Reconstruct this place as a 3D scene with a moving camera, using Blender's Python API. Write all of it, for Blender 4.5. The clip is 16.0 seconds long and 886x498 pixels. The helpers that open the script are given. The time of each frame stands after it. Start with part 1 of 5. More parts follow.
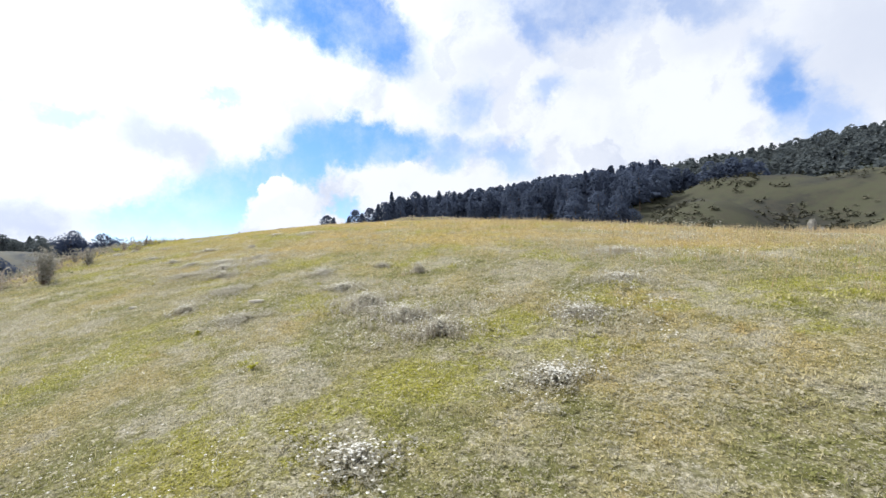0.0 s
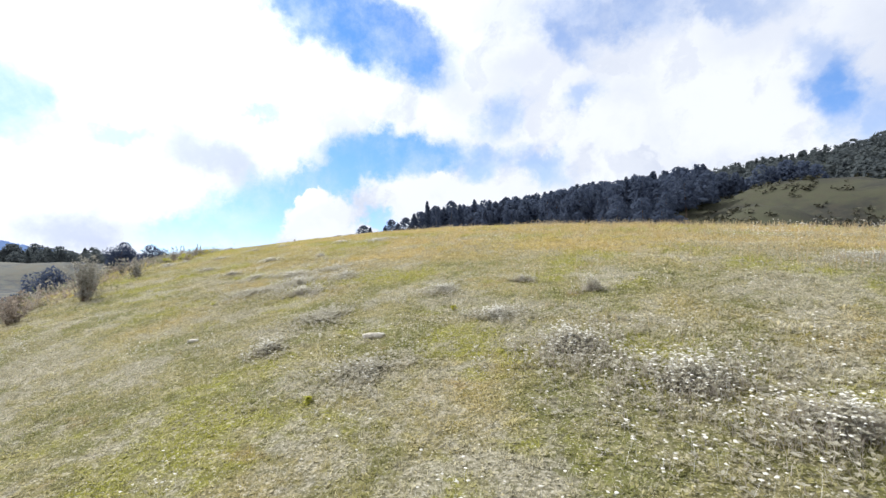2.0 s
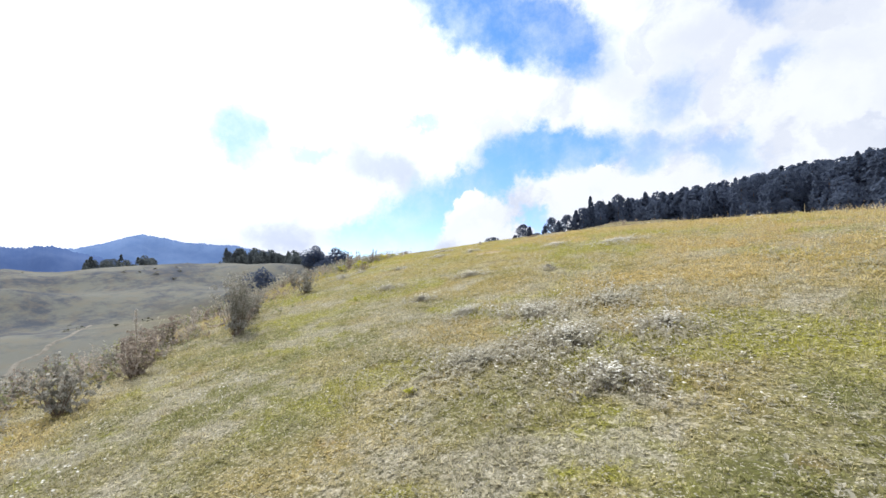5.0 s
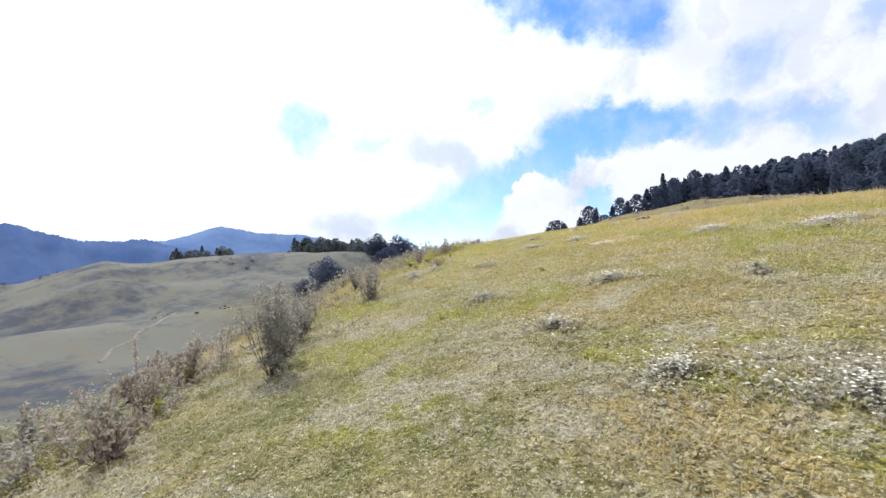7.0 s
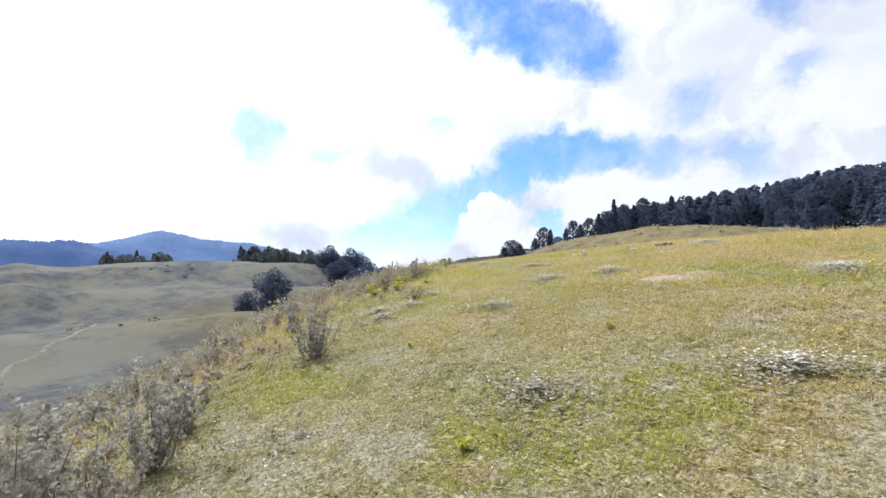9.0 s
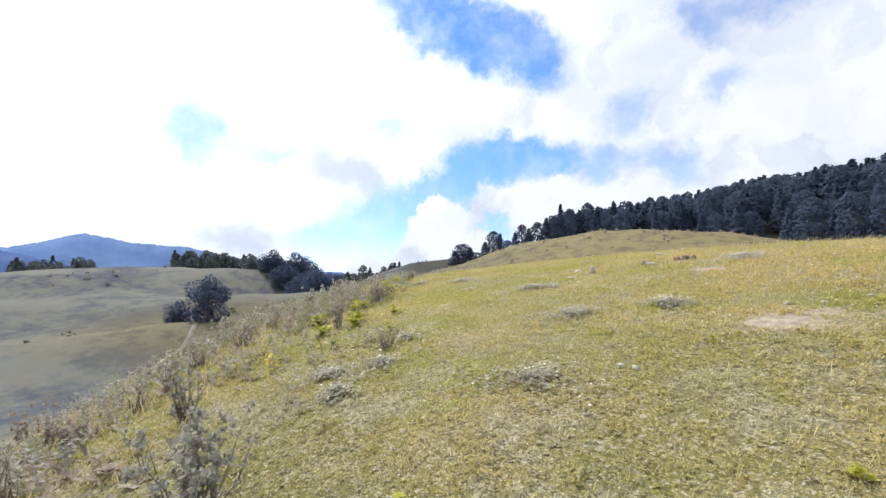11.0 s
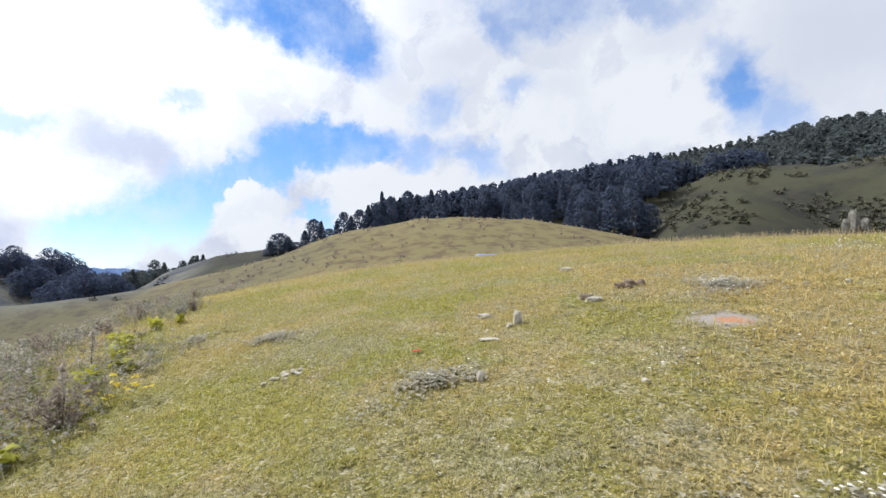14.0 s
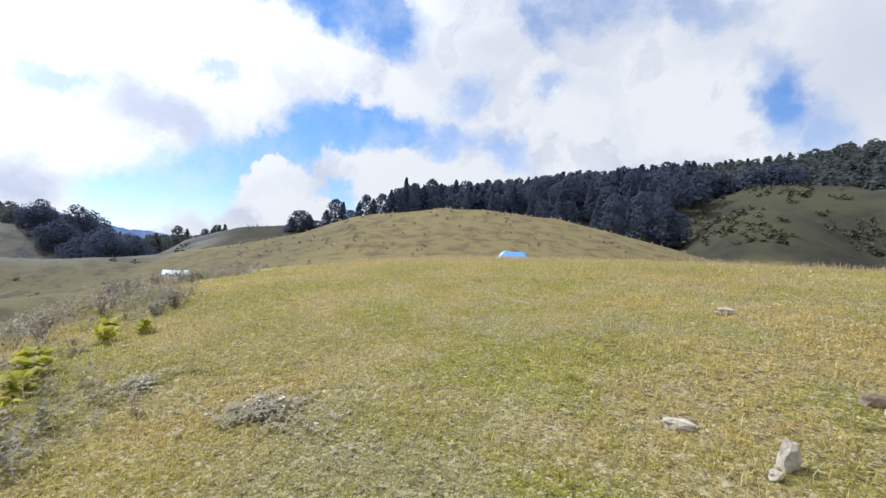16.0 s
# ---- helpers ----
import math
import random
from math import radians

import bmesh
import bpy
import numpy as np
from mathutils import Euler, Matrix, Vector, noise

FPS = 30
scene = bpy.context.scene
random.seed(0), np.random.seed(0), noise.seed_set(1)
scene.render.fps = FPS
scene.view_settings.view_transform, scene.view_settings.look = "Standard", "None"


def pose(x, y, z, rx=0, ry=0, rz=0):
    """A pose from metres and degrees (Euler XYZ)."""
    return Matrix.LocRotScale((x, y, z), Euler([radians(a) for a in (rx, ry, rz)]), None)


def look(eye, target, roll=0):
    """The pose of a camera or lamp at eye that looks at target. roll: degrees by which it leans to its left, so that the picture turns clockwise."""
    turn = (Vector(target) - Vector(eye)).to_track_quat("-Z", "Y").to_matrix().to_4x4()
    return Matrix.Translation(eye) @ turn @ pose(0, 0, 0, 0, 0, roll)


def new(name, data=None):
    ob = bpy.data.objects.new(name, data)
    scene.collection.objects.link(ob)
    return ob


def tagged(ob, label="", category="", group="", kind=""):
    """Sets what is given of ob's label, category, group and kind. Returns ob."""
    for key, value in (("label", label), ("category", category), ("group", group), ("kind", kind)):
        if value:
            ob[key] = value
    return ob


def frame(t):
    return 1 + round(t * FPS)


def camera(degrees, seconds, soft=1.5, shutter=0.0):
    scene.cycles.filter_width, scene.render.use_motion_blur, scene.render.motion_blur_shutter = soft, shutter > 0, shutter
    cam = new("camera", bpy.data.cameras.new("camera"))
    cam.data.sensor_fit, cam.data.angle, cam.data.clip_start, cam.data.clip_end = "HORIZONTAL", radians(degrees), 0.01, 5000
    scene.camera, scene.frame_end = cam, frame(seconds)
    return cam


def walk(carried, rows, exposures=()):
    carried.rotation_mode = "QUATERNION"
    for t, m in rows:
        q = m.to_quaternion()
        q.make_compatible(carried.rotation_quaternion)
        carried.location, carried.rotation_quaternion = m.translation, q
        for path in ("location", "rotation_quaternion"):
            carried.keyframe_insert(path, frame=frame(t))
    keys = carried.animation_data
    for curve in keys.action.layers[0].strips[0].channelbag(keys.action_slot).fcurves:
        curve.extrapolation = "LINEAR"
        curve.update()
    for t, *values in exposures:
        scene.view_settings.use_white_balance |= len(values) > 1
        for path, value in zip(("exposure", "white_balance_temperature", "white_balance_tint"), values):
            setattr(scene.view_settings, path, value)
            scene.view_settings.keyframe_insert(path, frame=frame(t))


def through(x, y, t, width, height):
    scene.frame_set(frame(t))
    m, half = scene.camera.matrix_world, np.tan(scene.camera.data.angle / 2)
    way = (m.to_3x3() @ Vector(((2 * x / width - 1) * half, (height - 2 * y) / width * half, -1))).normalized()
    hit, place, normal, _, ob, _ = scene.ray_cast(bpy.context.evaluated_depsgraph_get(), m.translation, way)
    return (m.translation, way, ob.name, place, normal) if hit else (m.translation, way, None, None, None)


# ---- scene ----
cam = camera(89.3, 16.0, 1.5)
PATH = [
    (0, (0.001, 0.0, 1.487), (0.003, 1.999, 1.563), -0.42),
    (0.5, (-0.434, 0.599, 1.496), (-0.485, 2.591, 1.663), 1.59),
    (1, (-0.896, 1.198, 1.513), (-0.981, 3.185, 1.727), -1.07),
    (1.5, (-1.447, 1.893, 1.512), (-1.702, 3.853, 1.814), 1.84),
    (2, (-1.936, 2.527, 1.566), (-2.077, 4.518, 1.686), -0.49),
    (2.5, (-2.361, 3.208, 1.601), (-2.568, 5.197, 1.58), 1.35),
    (3, (-2.863, 3.929, 1.6), (-3.218, 5.897, 1.558), 1.70),
    (3.5, (-3.204, 4.696, 1.683), (-3.366, 6.69, 1.702), -2.30),
    (4, (-3.632, 5.301, 1.784), (-4.102, 7.243, 1.872), 0.81),
    (4.5, (-4.072, 5.925, 1.892), (-4.64, 7.84, 1.983), -0.73),
    (5, (-4.588, 6.567, 2.001), (-5.394, 8.394, 2.121), -0.12),
    (7.5, (-6.785, 9.104, 2.33), (-7.848, 10.798, 2.36), -1.70),
    (8, (-7.279, 9.702, 2.405), (-8.363, 11.383, 2.412), -2.49),
    (8.5, (-7.746, 10.328, 2.429), (-8.596, 12.138, 2.455), 0.04),
    (9, (-8.214, 10.838, 2.53), (-9.074, 12.639, 2.656), 1.11),
    (11.5, (-9.845, 13.461, 3.038), (-10.293, 15.406, 3.174), -0.16),
    (12, (-10.047, 14.146, 3.204), (-10.165, 16.139, 3.324), -0.28),
    (12.5, (-10.209, 14.859, 3.278), (-10.162, 16.856, 3.365), -1.20),
    (13, (-10.385, 15.524, 3.368), (-10.211, 17.516, 3.43), 0.29),
    (13.5, (-10.52, 16.132, 3.478), (-10.059, 18.074, 3.607), -0.52),
    (14, (-10.697, 16.761, 3.684), (-10.576, 18.756, 3.758), -2.23),
    (14.5, (-10.873, 17.424, 3.811), (-10.747, 19.417, 3.923), -0.23),
    (15, (-10.987, 18.09, 3.848), (-10.787, 20.076, 3.969), 0.63),
    (15.5, (-11.175, 18.671, 3.889), (-11.406, 20.658, 3.897), -0.27),
    (16, (-11.371, 19.281, 3.963), (-11.329, 21.28, 3.994), 3.07),
]
walk(cam, [(t, look(eye, target, roll)) for t, eye, target, roll in PATH],
     exposures=[(0, 0.0, 6150, 10), (9, 0.0, 6150, 10), (12, -0.02, 6150, 10), (13.5, -0.16, 6150, 10), (16, -0.2, 6150, 10)])

# ---- world and light ----
SUN_AZ, SUN_EL = 66.0, 50.0
world = bpy.data.worlds.new("world")
scene.world = world
world.use_nodes = True
scene.view_settings.exposure = 0.0


class Nodes:
    """A short way to write node trees."""

    def __init__(self, tree):
        self.t = tree
        tree.nodes.clear()

    def n(self, kind, **props):
        node = self.t.nodes.new(kind)
        for key, value in props.items():
            if key == "op":
                node.operation = value
            elif key == "blend":
                node.blend_type = value
        return node

    def put(self, socket, value):
        if isinstance(value, bpy.types.NodeSocket):
            self.t.links.new(value, socket)
        elif value is not None:
            socket.default_value = value

    def math(self, op, a, b=None, c=None, clamp=False):
        node = self.n("ShaderNodeMath", op=op)
        node.use_clamp = clamp
        for s, v in zip(node.inputs, (a, b, c)):
            self.put(s, v)
        return node.outputs[0]

    def vec(self, op, a, b=None, out=0):
        node = self.n("ShaderNodeVectorMath", op=op)
        self.put(node.inputs[0], a)
        if b is not None:
            self.put(node.inputs[1], b)
        return node.outputs[out]

    def noise(self, vector, scale, detail=4.0, rough=0.55, out=0, warp=0.0):
        node = self.n("ShaderNodeTexNoise")
        self.put(node.inputs["Vector"], vector)
        node.inputs["Scale"].default_value, node.inputs["Detail"].default_value = scale, detail
        node.inputs["Roughness"].default_value, node.inputs["Distortion"].default_value = rough, warp
        return node.outputs[out]

    def ramp(self, value, lo, hi, a=0.0, b=1.0):
        node = self.n("ShaderNodeMapRange")
        node.interpolation_type = "SMOOTHSTEP"
        for s, v in zip(node.inputs, (value, lo, hi, a, b)):
            self.put(s, v)
        return node.outputs[0]

    def mix(self, fac, a, b, blend="MIX"):
        node = self.n("ShaderNodeMix")
        node.data_type, node.blend_type = "RGBA", blend
        self.put(node.inputs[0], fac)
        for s, v in ((node.inputs[6], a), (node.inputs[7], b)):
            self.put(s, (*v, 1.0) if isinstance(v, tuple) and len(v) == 3 else v)
        return node.outputs[2]

    def spot(self, vector, x, y, turn, sx, sy):
        """Distance from an ellipse's centre, 1 on its rim."""
        node = self.n("ShaderNodeMapping")
        node.vector_type = "TEXTURE"
        self.put(node.inputs[0], vector)
        node.inputs[1].default_value = (x, y, 0)
        node.inputs[2].default_value = (0, 0, radians(turn))
        node.inputs[3].default_value = (sx, sy, 1)
        return self.vec("LENGTH", node.outputs[0], out=1)


def make_sky():
    k = Nodes(world.node_tree)
    way = k.n("ShaderNodeTexCoord").outputs["Generated"]
    part3 = k.n("ShaderNodeSeparateXYZ")
    k.put(part3.inputs[0], way)
    x, y, z = part3.outputs
    az = k.math("DEGREES", k.math("ARCTAN2", x, y))          # to the right of +y
    el = k.math("DEGREES", k.math("ARCSINE", z))
    flat = k.n("ShaderNodeCombineXYZ")
    k.put(flat.inputs[0], az)
    k.put(flat.inputs[1], el)
    wob = k.vec("SUBTRACT", k.noise(way, 5.0, 6.0, 0.6, out=1), (0.5, 0.5, 0.5))
    fine = k.vec("SUBTRACT", k.noise(way, 16.0, 5.0, 0.6, out=1), (0.5, 0.5, 0.5))
    flat2 = k.vec("MULTIPLY", flat.outputs[0], (1, 1, 0))
    wisps = k.vec("SUBTRACT", k.noise(way, 45.0, 5.0, 0.65, out=1), (0.5, 0.5, 0.5))
    warped = k.vec("ADD", flat2, k.vec("ADD", k.vec("MULTIPLY", wob, (9, 7, 0)), k.vec("MULTIPLY", fine, (6, 5, 0))))
    warped = k.vec("ADD", warped, k.vec("MULTIPLY", wisps, (2.0, 1.8, 0)))
    # gaps in the cloud: azimuth, elevation, turn, half sizes, in degrees
    gaps = SKY_GAPS
    near = None
    for g in gaps:
        d = k.spot(warped, *g)
        near = d if near is None else k.math("SMOOTH_MIN", near, d, 0.25)
    open_sky = k.ramp(near, 1.25, 0.62)
    for g in SKY_VEILS:
        open_sky = k.math("MAXIMUM", open_sky, k.ramp(k.spot(warped, *g[:5]), 1.5, 0.25, 0.0, g[5]))
    for g in SKY_HEADS:
        open_sky = k.math("MULTIPLY", open_sky, k.ramp(k.spot(warped, *g), 0.82, 1.12))
    # elsewhere: broken cloud, outside the part of the sky that the gaps above describe
    rest = k.ramp(k.noise(way, 2.6, 7.0, 0.6), 0.60, 0.68)
    outside = k.math("MULTIPLY", rest, k.ramp(k.math("ABSOLUTE", k.math("ADD", az, 5.0)), 72.0, 84.0))
    high = k.math("MULTIPLY", rest, k.ramp(el, 48.0, 60.0))
    open_sky = k.math("MAXIMUM", open_sky, k.math("MAXIMUM", outside, high))
    sky = k.n("ShaderNodeTexSky")
    sky.sky_type, sky.sun_disc = "NISHITA", False
    sky.sun_elevation, sky.sun_rotation = radians(SUN_EL), radians(360 - SUN_AZ)
    sky.altitude, sky.dust_density = 2500.0, 0.6
    tint = k.mix(k.ramp(el, 3.0, 24.0), (1.0, 1.08, 1.25), (0.92, 1.30, 1.62))
    blue = k.vec("MULTIPLY", sky.outputs[0], k.vec("MULTIPLY", tint, (SKY_STRENGTH,) * 3))
    # cloud bodies: white billows, lit from the sun's side, with soft grey undersides
    swirl = k.vec("ADD", way, k.vec("MULTIPLY", wob, (0.25, 0.25, 0.25)))
    here = k.noise(swirl, 4.6, 8.0, 0.55)
    sunward = k.noise(k.vec("ADD", swirl, (-0.035, 0.0, 0.05)), 4.6, 8.0, 0.55)
    fold = k.ramp(k.math("SUBTRACT", sunward, here), -0.01, 0.09)
    body = k.ramp(k.noise(swirl, 3.0, 6.0, 0.55), 0.44, 0.68)
    grey = k.math("ADD", k.math("MULTIPLY", body, 0.36), k.math("MULTIPLY", fold, 0.34))
    # towards the sun the cloud is brighter
    to_sun = Vector((-math.sin(radians(SUN_AZ)) * math.cos(radians(SUN_EL)), math.cos(radians(SUN_AZ)) * math.cos(radians(SUN_EL)), math.sin(radians(SUN_EL))))
    glow = k.ramp(k.vec("DOT_PRODUCT", way, tuple(to_sun), out=1), 0.35, 1.0)
    grey = k.math("MULTIPLY", grey, k.ramp(glow, 0.25, 0.75, 1.0, 0.2))
    for g in SKY_GREYS:
        grey = k.math("MAXIMUM", grey, k.ramp(k.spot(warped, *g[:5]), 1.35, 0.1, 0.0, g[5]))
    for g in SKY_HEADS:
        grey = k.math("MULTIPLY", grey, k.ramp(k.spot(warped, *g), 0.75, 1.3, 0.25, 1.0))
    cloud = k.mix(grey, (1.02, 1.03, 1.05), (0.60, 0.65, 0.80))
    lit = k.vec("SCALE", cloud)
    k.put(lit.node.inputs["Scale"], k.ramp(glow, 0.0, 1.0, CLOUD, CLOUD * 1.5))
    thin = k.ramp(k.noise(way, 9.0, 6.0, 0.65), 0.35, 0.8, 0.0, 0.45)
    seen = k.math("MULTIPLY", open_sky, k.math("SUBTRACT", 1.0, thin))
    both = k.mix(seen, lit, blue)
    bg = k.n("ShaderNodeBackground")
    k.put(bg.inputs[0], both)
    bg.inputs[1].default_value = 1.0
    out = k.n("ShaderNodeOutputWorld")
    k.put(out.inputs[0], bg.outputs[0])


SKY_STRENGTH, CLOUD = 0.15, 0.97
# azimuth here runs to the right of +y
SKY_GAPS = [
    (-16, 30.3, -22, 15, 4.6), (-8, 27.6, -50, 6.5, 3.4),
    (-10, 14.7, 0, 9.5, 3.2), (-16.5, 13, 40, 5, 3.0), (-27.5, 7.8, 25, 6.2, 4.6), (-34, 4.8, 0, 4.5, 3.6), (-12.5, 6.8, 0, 3.0, 2.6), (-21, 11.6, 30, 4, 2.4),
]
# thin places where the blue shows through: the last number is how much of it
SKY_VEILS = [
    (4, 36.5, 0, 9, 2.4, 0.8), (19, 29.3, -8, 10, 2.8, 0.75), (30, 27.2, -12, 6, 1.8, 0.6), (12.5, 28.5, -40, 4, 2.2, 0.7), (14.4, 20.9, 30, 2.6, 1.6, 0.55), (3.6, 18.8, 35, 4.0, 2.2, 0.6),
    (8.3, 13.8, -10, 4.2, 1.6, 0.6), (0.5, 14.2, -8, 5, 1.6, 0.7), (-48.8, 16.6, -40, 4.6, 3.0, 0.75), (-40.5, 14.6, 10, 2.4, 1.2, 0.5), (-27.2, 19.5, 0, 2.2, 0.9, 0.45), (38.6, 17.2, -75, 4.4, 2.6, 0.95), (42, 14.2, -60, 4, 2.4, 0.6), (37, 20, -60, 3, 2, 0.5),
]
SKY_HEADS = [(-19.6, 7.0, 0, 4.4, 3.6), (-20.6, 9.6, 0, 2.0, 1.5), (-17.3, 4.6, 0, 4.2, 2.6), (-5.0, 9.2, 16, 7.5, 2.4), (-3.6, 11.2, 0, 2.4, 1.4)]
SKY_GREYS = [(-32, 13.4, -14, 7, 2.8, 0.9), (-43, 5.0, 0, 5.5, 2.8, 0.9), (47, 20, 0, 12, 10, 0.55), (8, 25, 20, 8, 3, 0.4), (-2, 22, -20, 8, 2.5, 0.3), (33, 24, 0, 8, 3, 0.35), (20, 24.5, 10, 9, 2, 0.35), (-30, 22, 0, 8, 2, 0.2)]
make_sky()

sun = new("sun", bpy.data.lights.new("sun", "SUN"))
sun.data.energy, sun.data.angle, sun.data.color = 5.0, radians(0.6), (1.0, 0.95, 0.86)
sun.matrix_world = pose(0, 0, 60, 90 - SUN_EL, 0, 180 + SUN_AZ)


# ---- the lie of the land ----
# TERRAIN BEGIN
HILL = (1.97, 4.82, -1.13, -1.97, -1.32, 1.49, 2.06, -1.84, -1.04, -0.11, 1.64, -1.86, -3.58, 2.0, 3.36, -0.89, 0.63, 1.72, -0.51, -0.63, 1.43)
POWERS = [(i, j) for i in range(6) for j in range(6) if i + j <= 5]


def step(v, lo, hi):
    q = np.clip((v - lo) / (hi - lo), 0, 1)
    return q * q * (3 - 2 * q)


def edge_x(y):
    """The brow of the bank, west of the walk."""
    return -8.4 - 0.30 * y + 0.35 * np.sin(y * 0.55) + 0.2 * np.sin(y * 1.7 + 1)


def ridge(x, y, centre, eye, R, az, el, front, back, foot):
    """A crest at distance R round a centre, as high as its elevation angle (degrees, by azimuth to the right of +y)."""
    dx, dy = x - centre[0], y - centre[1]
    r, a = np.hypot(dx, dy), np.degrees(np.arctan2(dx, dy))
    top = eye + R * np.tan(np.radians(np.interp(a, az, el)))
    d = (r - R) / np.where(r < R, front, back)
    return foot + np.maximum(top - foot, 0) * np.exp(-d * d)


END, MID = (-11.4, 19.3), (-8.2, 10.8)
KNOLL = ((-60, -45, -31.7, -24.7, -17, -10, 1, 7, 15, 20, 25, 31.7, 36, 45), (-6, -5, -2.0, -0.3, 1.6, 4.2, 5.9, 5.9, 5.1, 4.1, 3.0, 1.1, 0.1, -2))
WOOD = ((-40, -24, -16, -12, -8, -4, 0, 8, 16, 22, 27, 31, 36, 42, 60), (-3, -1, 1.6, 2.6, 3.4, 4.8, 5.3, 6.1, 7.1, 7.6, 7.9, 7.9, 7.0, 4.5, 2))
MOUNT = ((-60, -40, -20, 10, 20, 25, 28, 31, 35, 39, 43, 47, 51, 54, 59, 75, 95, 130), (-14, -9, 0, 3, 6.5, 9.0, 9.8, 10.1, 10.1, 10.4, 10.9, 10.9, 10.5, 9.6, 9.4, 9, 7, 1))
SPUR = ((22, 26, 28, 29.2, 31.9, 34, 36.4, 38.8, 43, 45.7, 51, 56, 60, 80, 110), (-2, 0, 3.0, 5.6, 7.2, 8.4, 8.9, 9.0, 8.8, 8.4, 8.4, 8.4, 8, 7, 1))
HUMMOCK = ((24, 28, 30, 33, 36, 39, 42, 45, 48, 55), (-2, 0, 3.2, 5.6, 6.9, 6.6, 4.6, 2.4, 0, -2))
GREEN = ((40, 45, 49.8, 53, 55.6, 58.2, 66, 80, 110), (-4, -1, 1.6, 3.2, 4.4, 5.7, 8, 7, 0))
SLOPE = ((-45, -36, -32, -29, -23, -18, -10, 0), (-6, -4.5, -2.5, 0.0, 2.0, 2.6, 2.6, 1))
ROLL = ((-140, -100, -77, -73, -69, -66, -62, -55, -48, -42.6, -37, -32, -28, -20), (-7, -6, -2.2, -0.6, 0.7, 0.1, 0.6, 1.1, 1.2, 1.0, 0.4, -1.6, -3.2, -5))
COPSE = ((-120, -80, -72, -66, -61, -50, -45, -41, -37, -33, -29, -20), (-6, -5, -3.0, -0.4, 0.5, 1.2, 1.4, 1.1, 0.1, -1.2, -2.0, -4))
RANGE = ((-180, -100, -70, -66, -62.8, -60.3, -57.7, -55.6, -50.8, -46.2, -43, -40, -35, -30, -15, 0, 60, 120, 180), (2, 2, 2.0, 2.4, 3.0, 3.8, 4.4, 4.0, 3.6, 3.0, 2.6, 2.2, 1.4, 0.6, 0.3, 0.5, 2, 3, 2))
FOREHILL = ((-180, -110, -90, -77.4, -75.1, -71.9, -67.5, -64.3, -61.7, -58.6, -55, -50, -40, -20, 180), (0, 2, 3.6, 4.2, 3.8, 3.1, 2.5, 2.8, 2.2, 1.5, 0.7, 0, -2, -4, -4))


def bumps(x, y, size, seed):
    q = 0
    for i in range(3):
        a = 1.3 + seed + 2.1 * i
        q = q + np.sin((x * np.cos(a) + y * np.sin(a)) / size + seed * 3 + i) * np.cos((x * np.sin(a * 1.7) - y * np.cos(a * 1.7)) / size * 1.3 + seed)
    return q / 3


def ground_z(x, y):
    """The height of the ground."""
    x, y = np.asarray(x, float), np.asarray(y, float)
    u, v = np.tanh((x + 5) / 22), np.tanh((y - 13) / 22)
    near = sum(c * u**i * v**j for c, (i, j) in zip(HILL, POWERS))
    s = (edge_x(y) - x) * 0.96
    bank = np.where(s > 0, np.minimum(s, 3.0) ** 2 / 3.0 * 0.22 + np.maximum(s - 3.0, 0) * 0.44, 0)
    west = 14 * (1 - np.exp(-bank / 14))
    near = near - west + 0.02 * bumps(x, y, 0.7, 1) + 0.04 * bumps(x, y, 2.3, 2)
    r, a = np.hypot(x - END[0], y - END[1]), np.degrees(np.arctan2(x - END[0], y - END[1]))
    left = step(-a, 22, 40) * step(-a, 175, 150)
    foot = -11.5 * left - 1.5 * (1 - left)
    foot = foot - 0.085 * left * np.clip(r - 235, 0, 1100)
    far = foot + 0 * x
    for parts in (
        ridge(x, y, END, 4.0, 115, *KNOLL, 52, 45, foot), ridge(x, y, END, 4.0, 275, *WOOD, 90, 120, foot),
        ridge(x, y, END, 4.0, 640, *MOUNT, 230, 400, foot), ridge(x, y, END, 4.0, 250, *SPUR, 70, 120, foot), ridge(x, y, END, 4.0, 185, *HUMMOCK, 42, 45, foot),
        ridge(x, y, END, 4.0, 165, *GREEN, 60, 60, foot), ridge(x, y, END, 4.0, 210, *SLOPE, 75, 90, foot),
        ridge(x, y, MID, 2.5, 180, *ROLL, 70, 70, foot), ridge(x, y, MID, 2.5, 300, *COPSE, 70, 200, foot),
    ):
        far = np.maximum(far, parts) + 0.35 * np.log1p(np.exp(-np.abs(far - parts) / 0.5))
    far = far + 3.0 * np.exp(-((x + 73) ** 2 + (y - 73) ** 2) / 330)
    rough = np.clip((r - 60) / 200, 0, 1)
    gully = step(r, 150, 200) * step(r, 320, 260) * step(a, 30, 34) * step(-a, -56, -50)
    far = far - gully * 4.0 * np.abs(bumps(x, y, 17, 8)) - gully * 1.6 * np.abs(bumps(x, y, 9, 9))
    terrace = left * step(r, 55, 90) * step(r, 190, 150)
    far = far + terrace * (2.0 * bumps(x, y, 11, 10) + 1.5 * np.sin(r / 5.5 + 2 * bumps(x, y, 30, 11)))
    far = far + rough * (1.2 * bumps(x, y, 14, 3) + 2.0 * bumps(x, y, 37, 4)) * 0.7
    far = far + step(r, 45, 90) * (0.25 * bumps(x, y, 3.1, 5) + 0.35 * bumps(x, y, 6.3, 6))
    w = step(r, 30, 75)
    return near * (1 - w) + far * w
# TERRAIN END


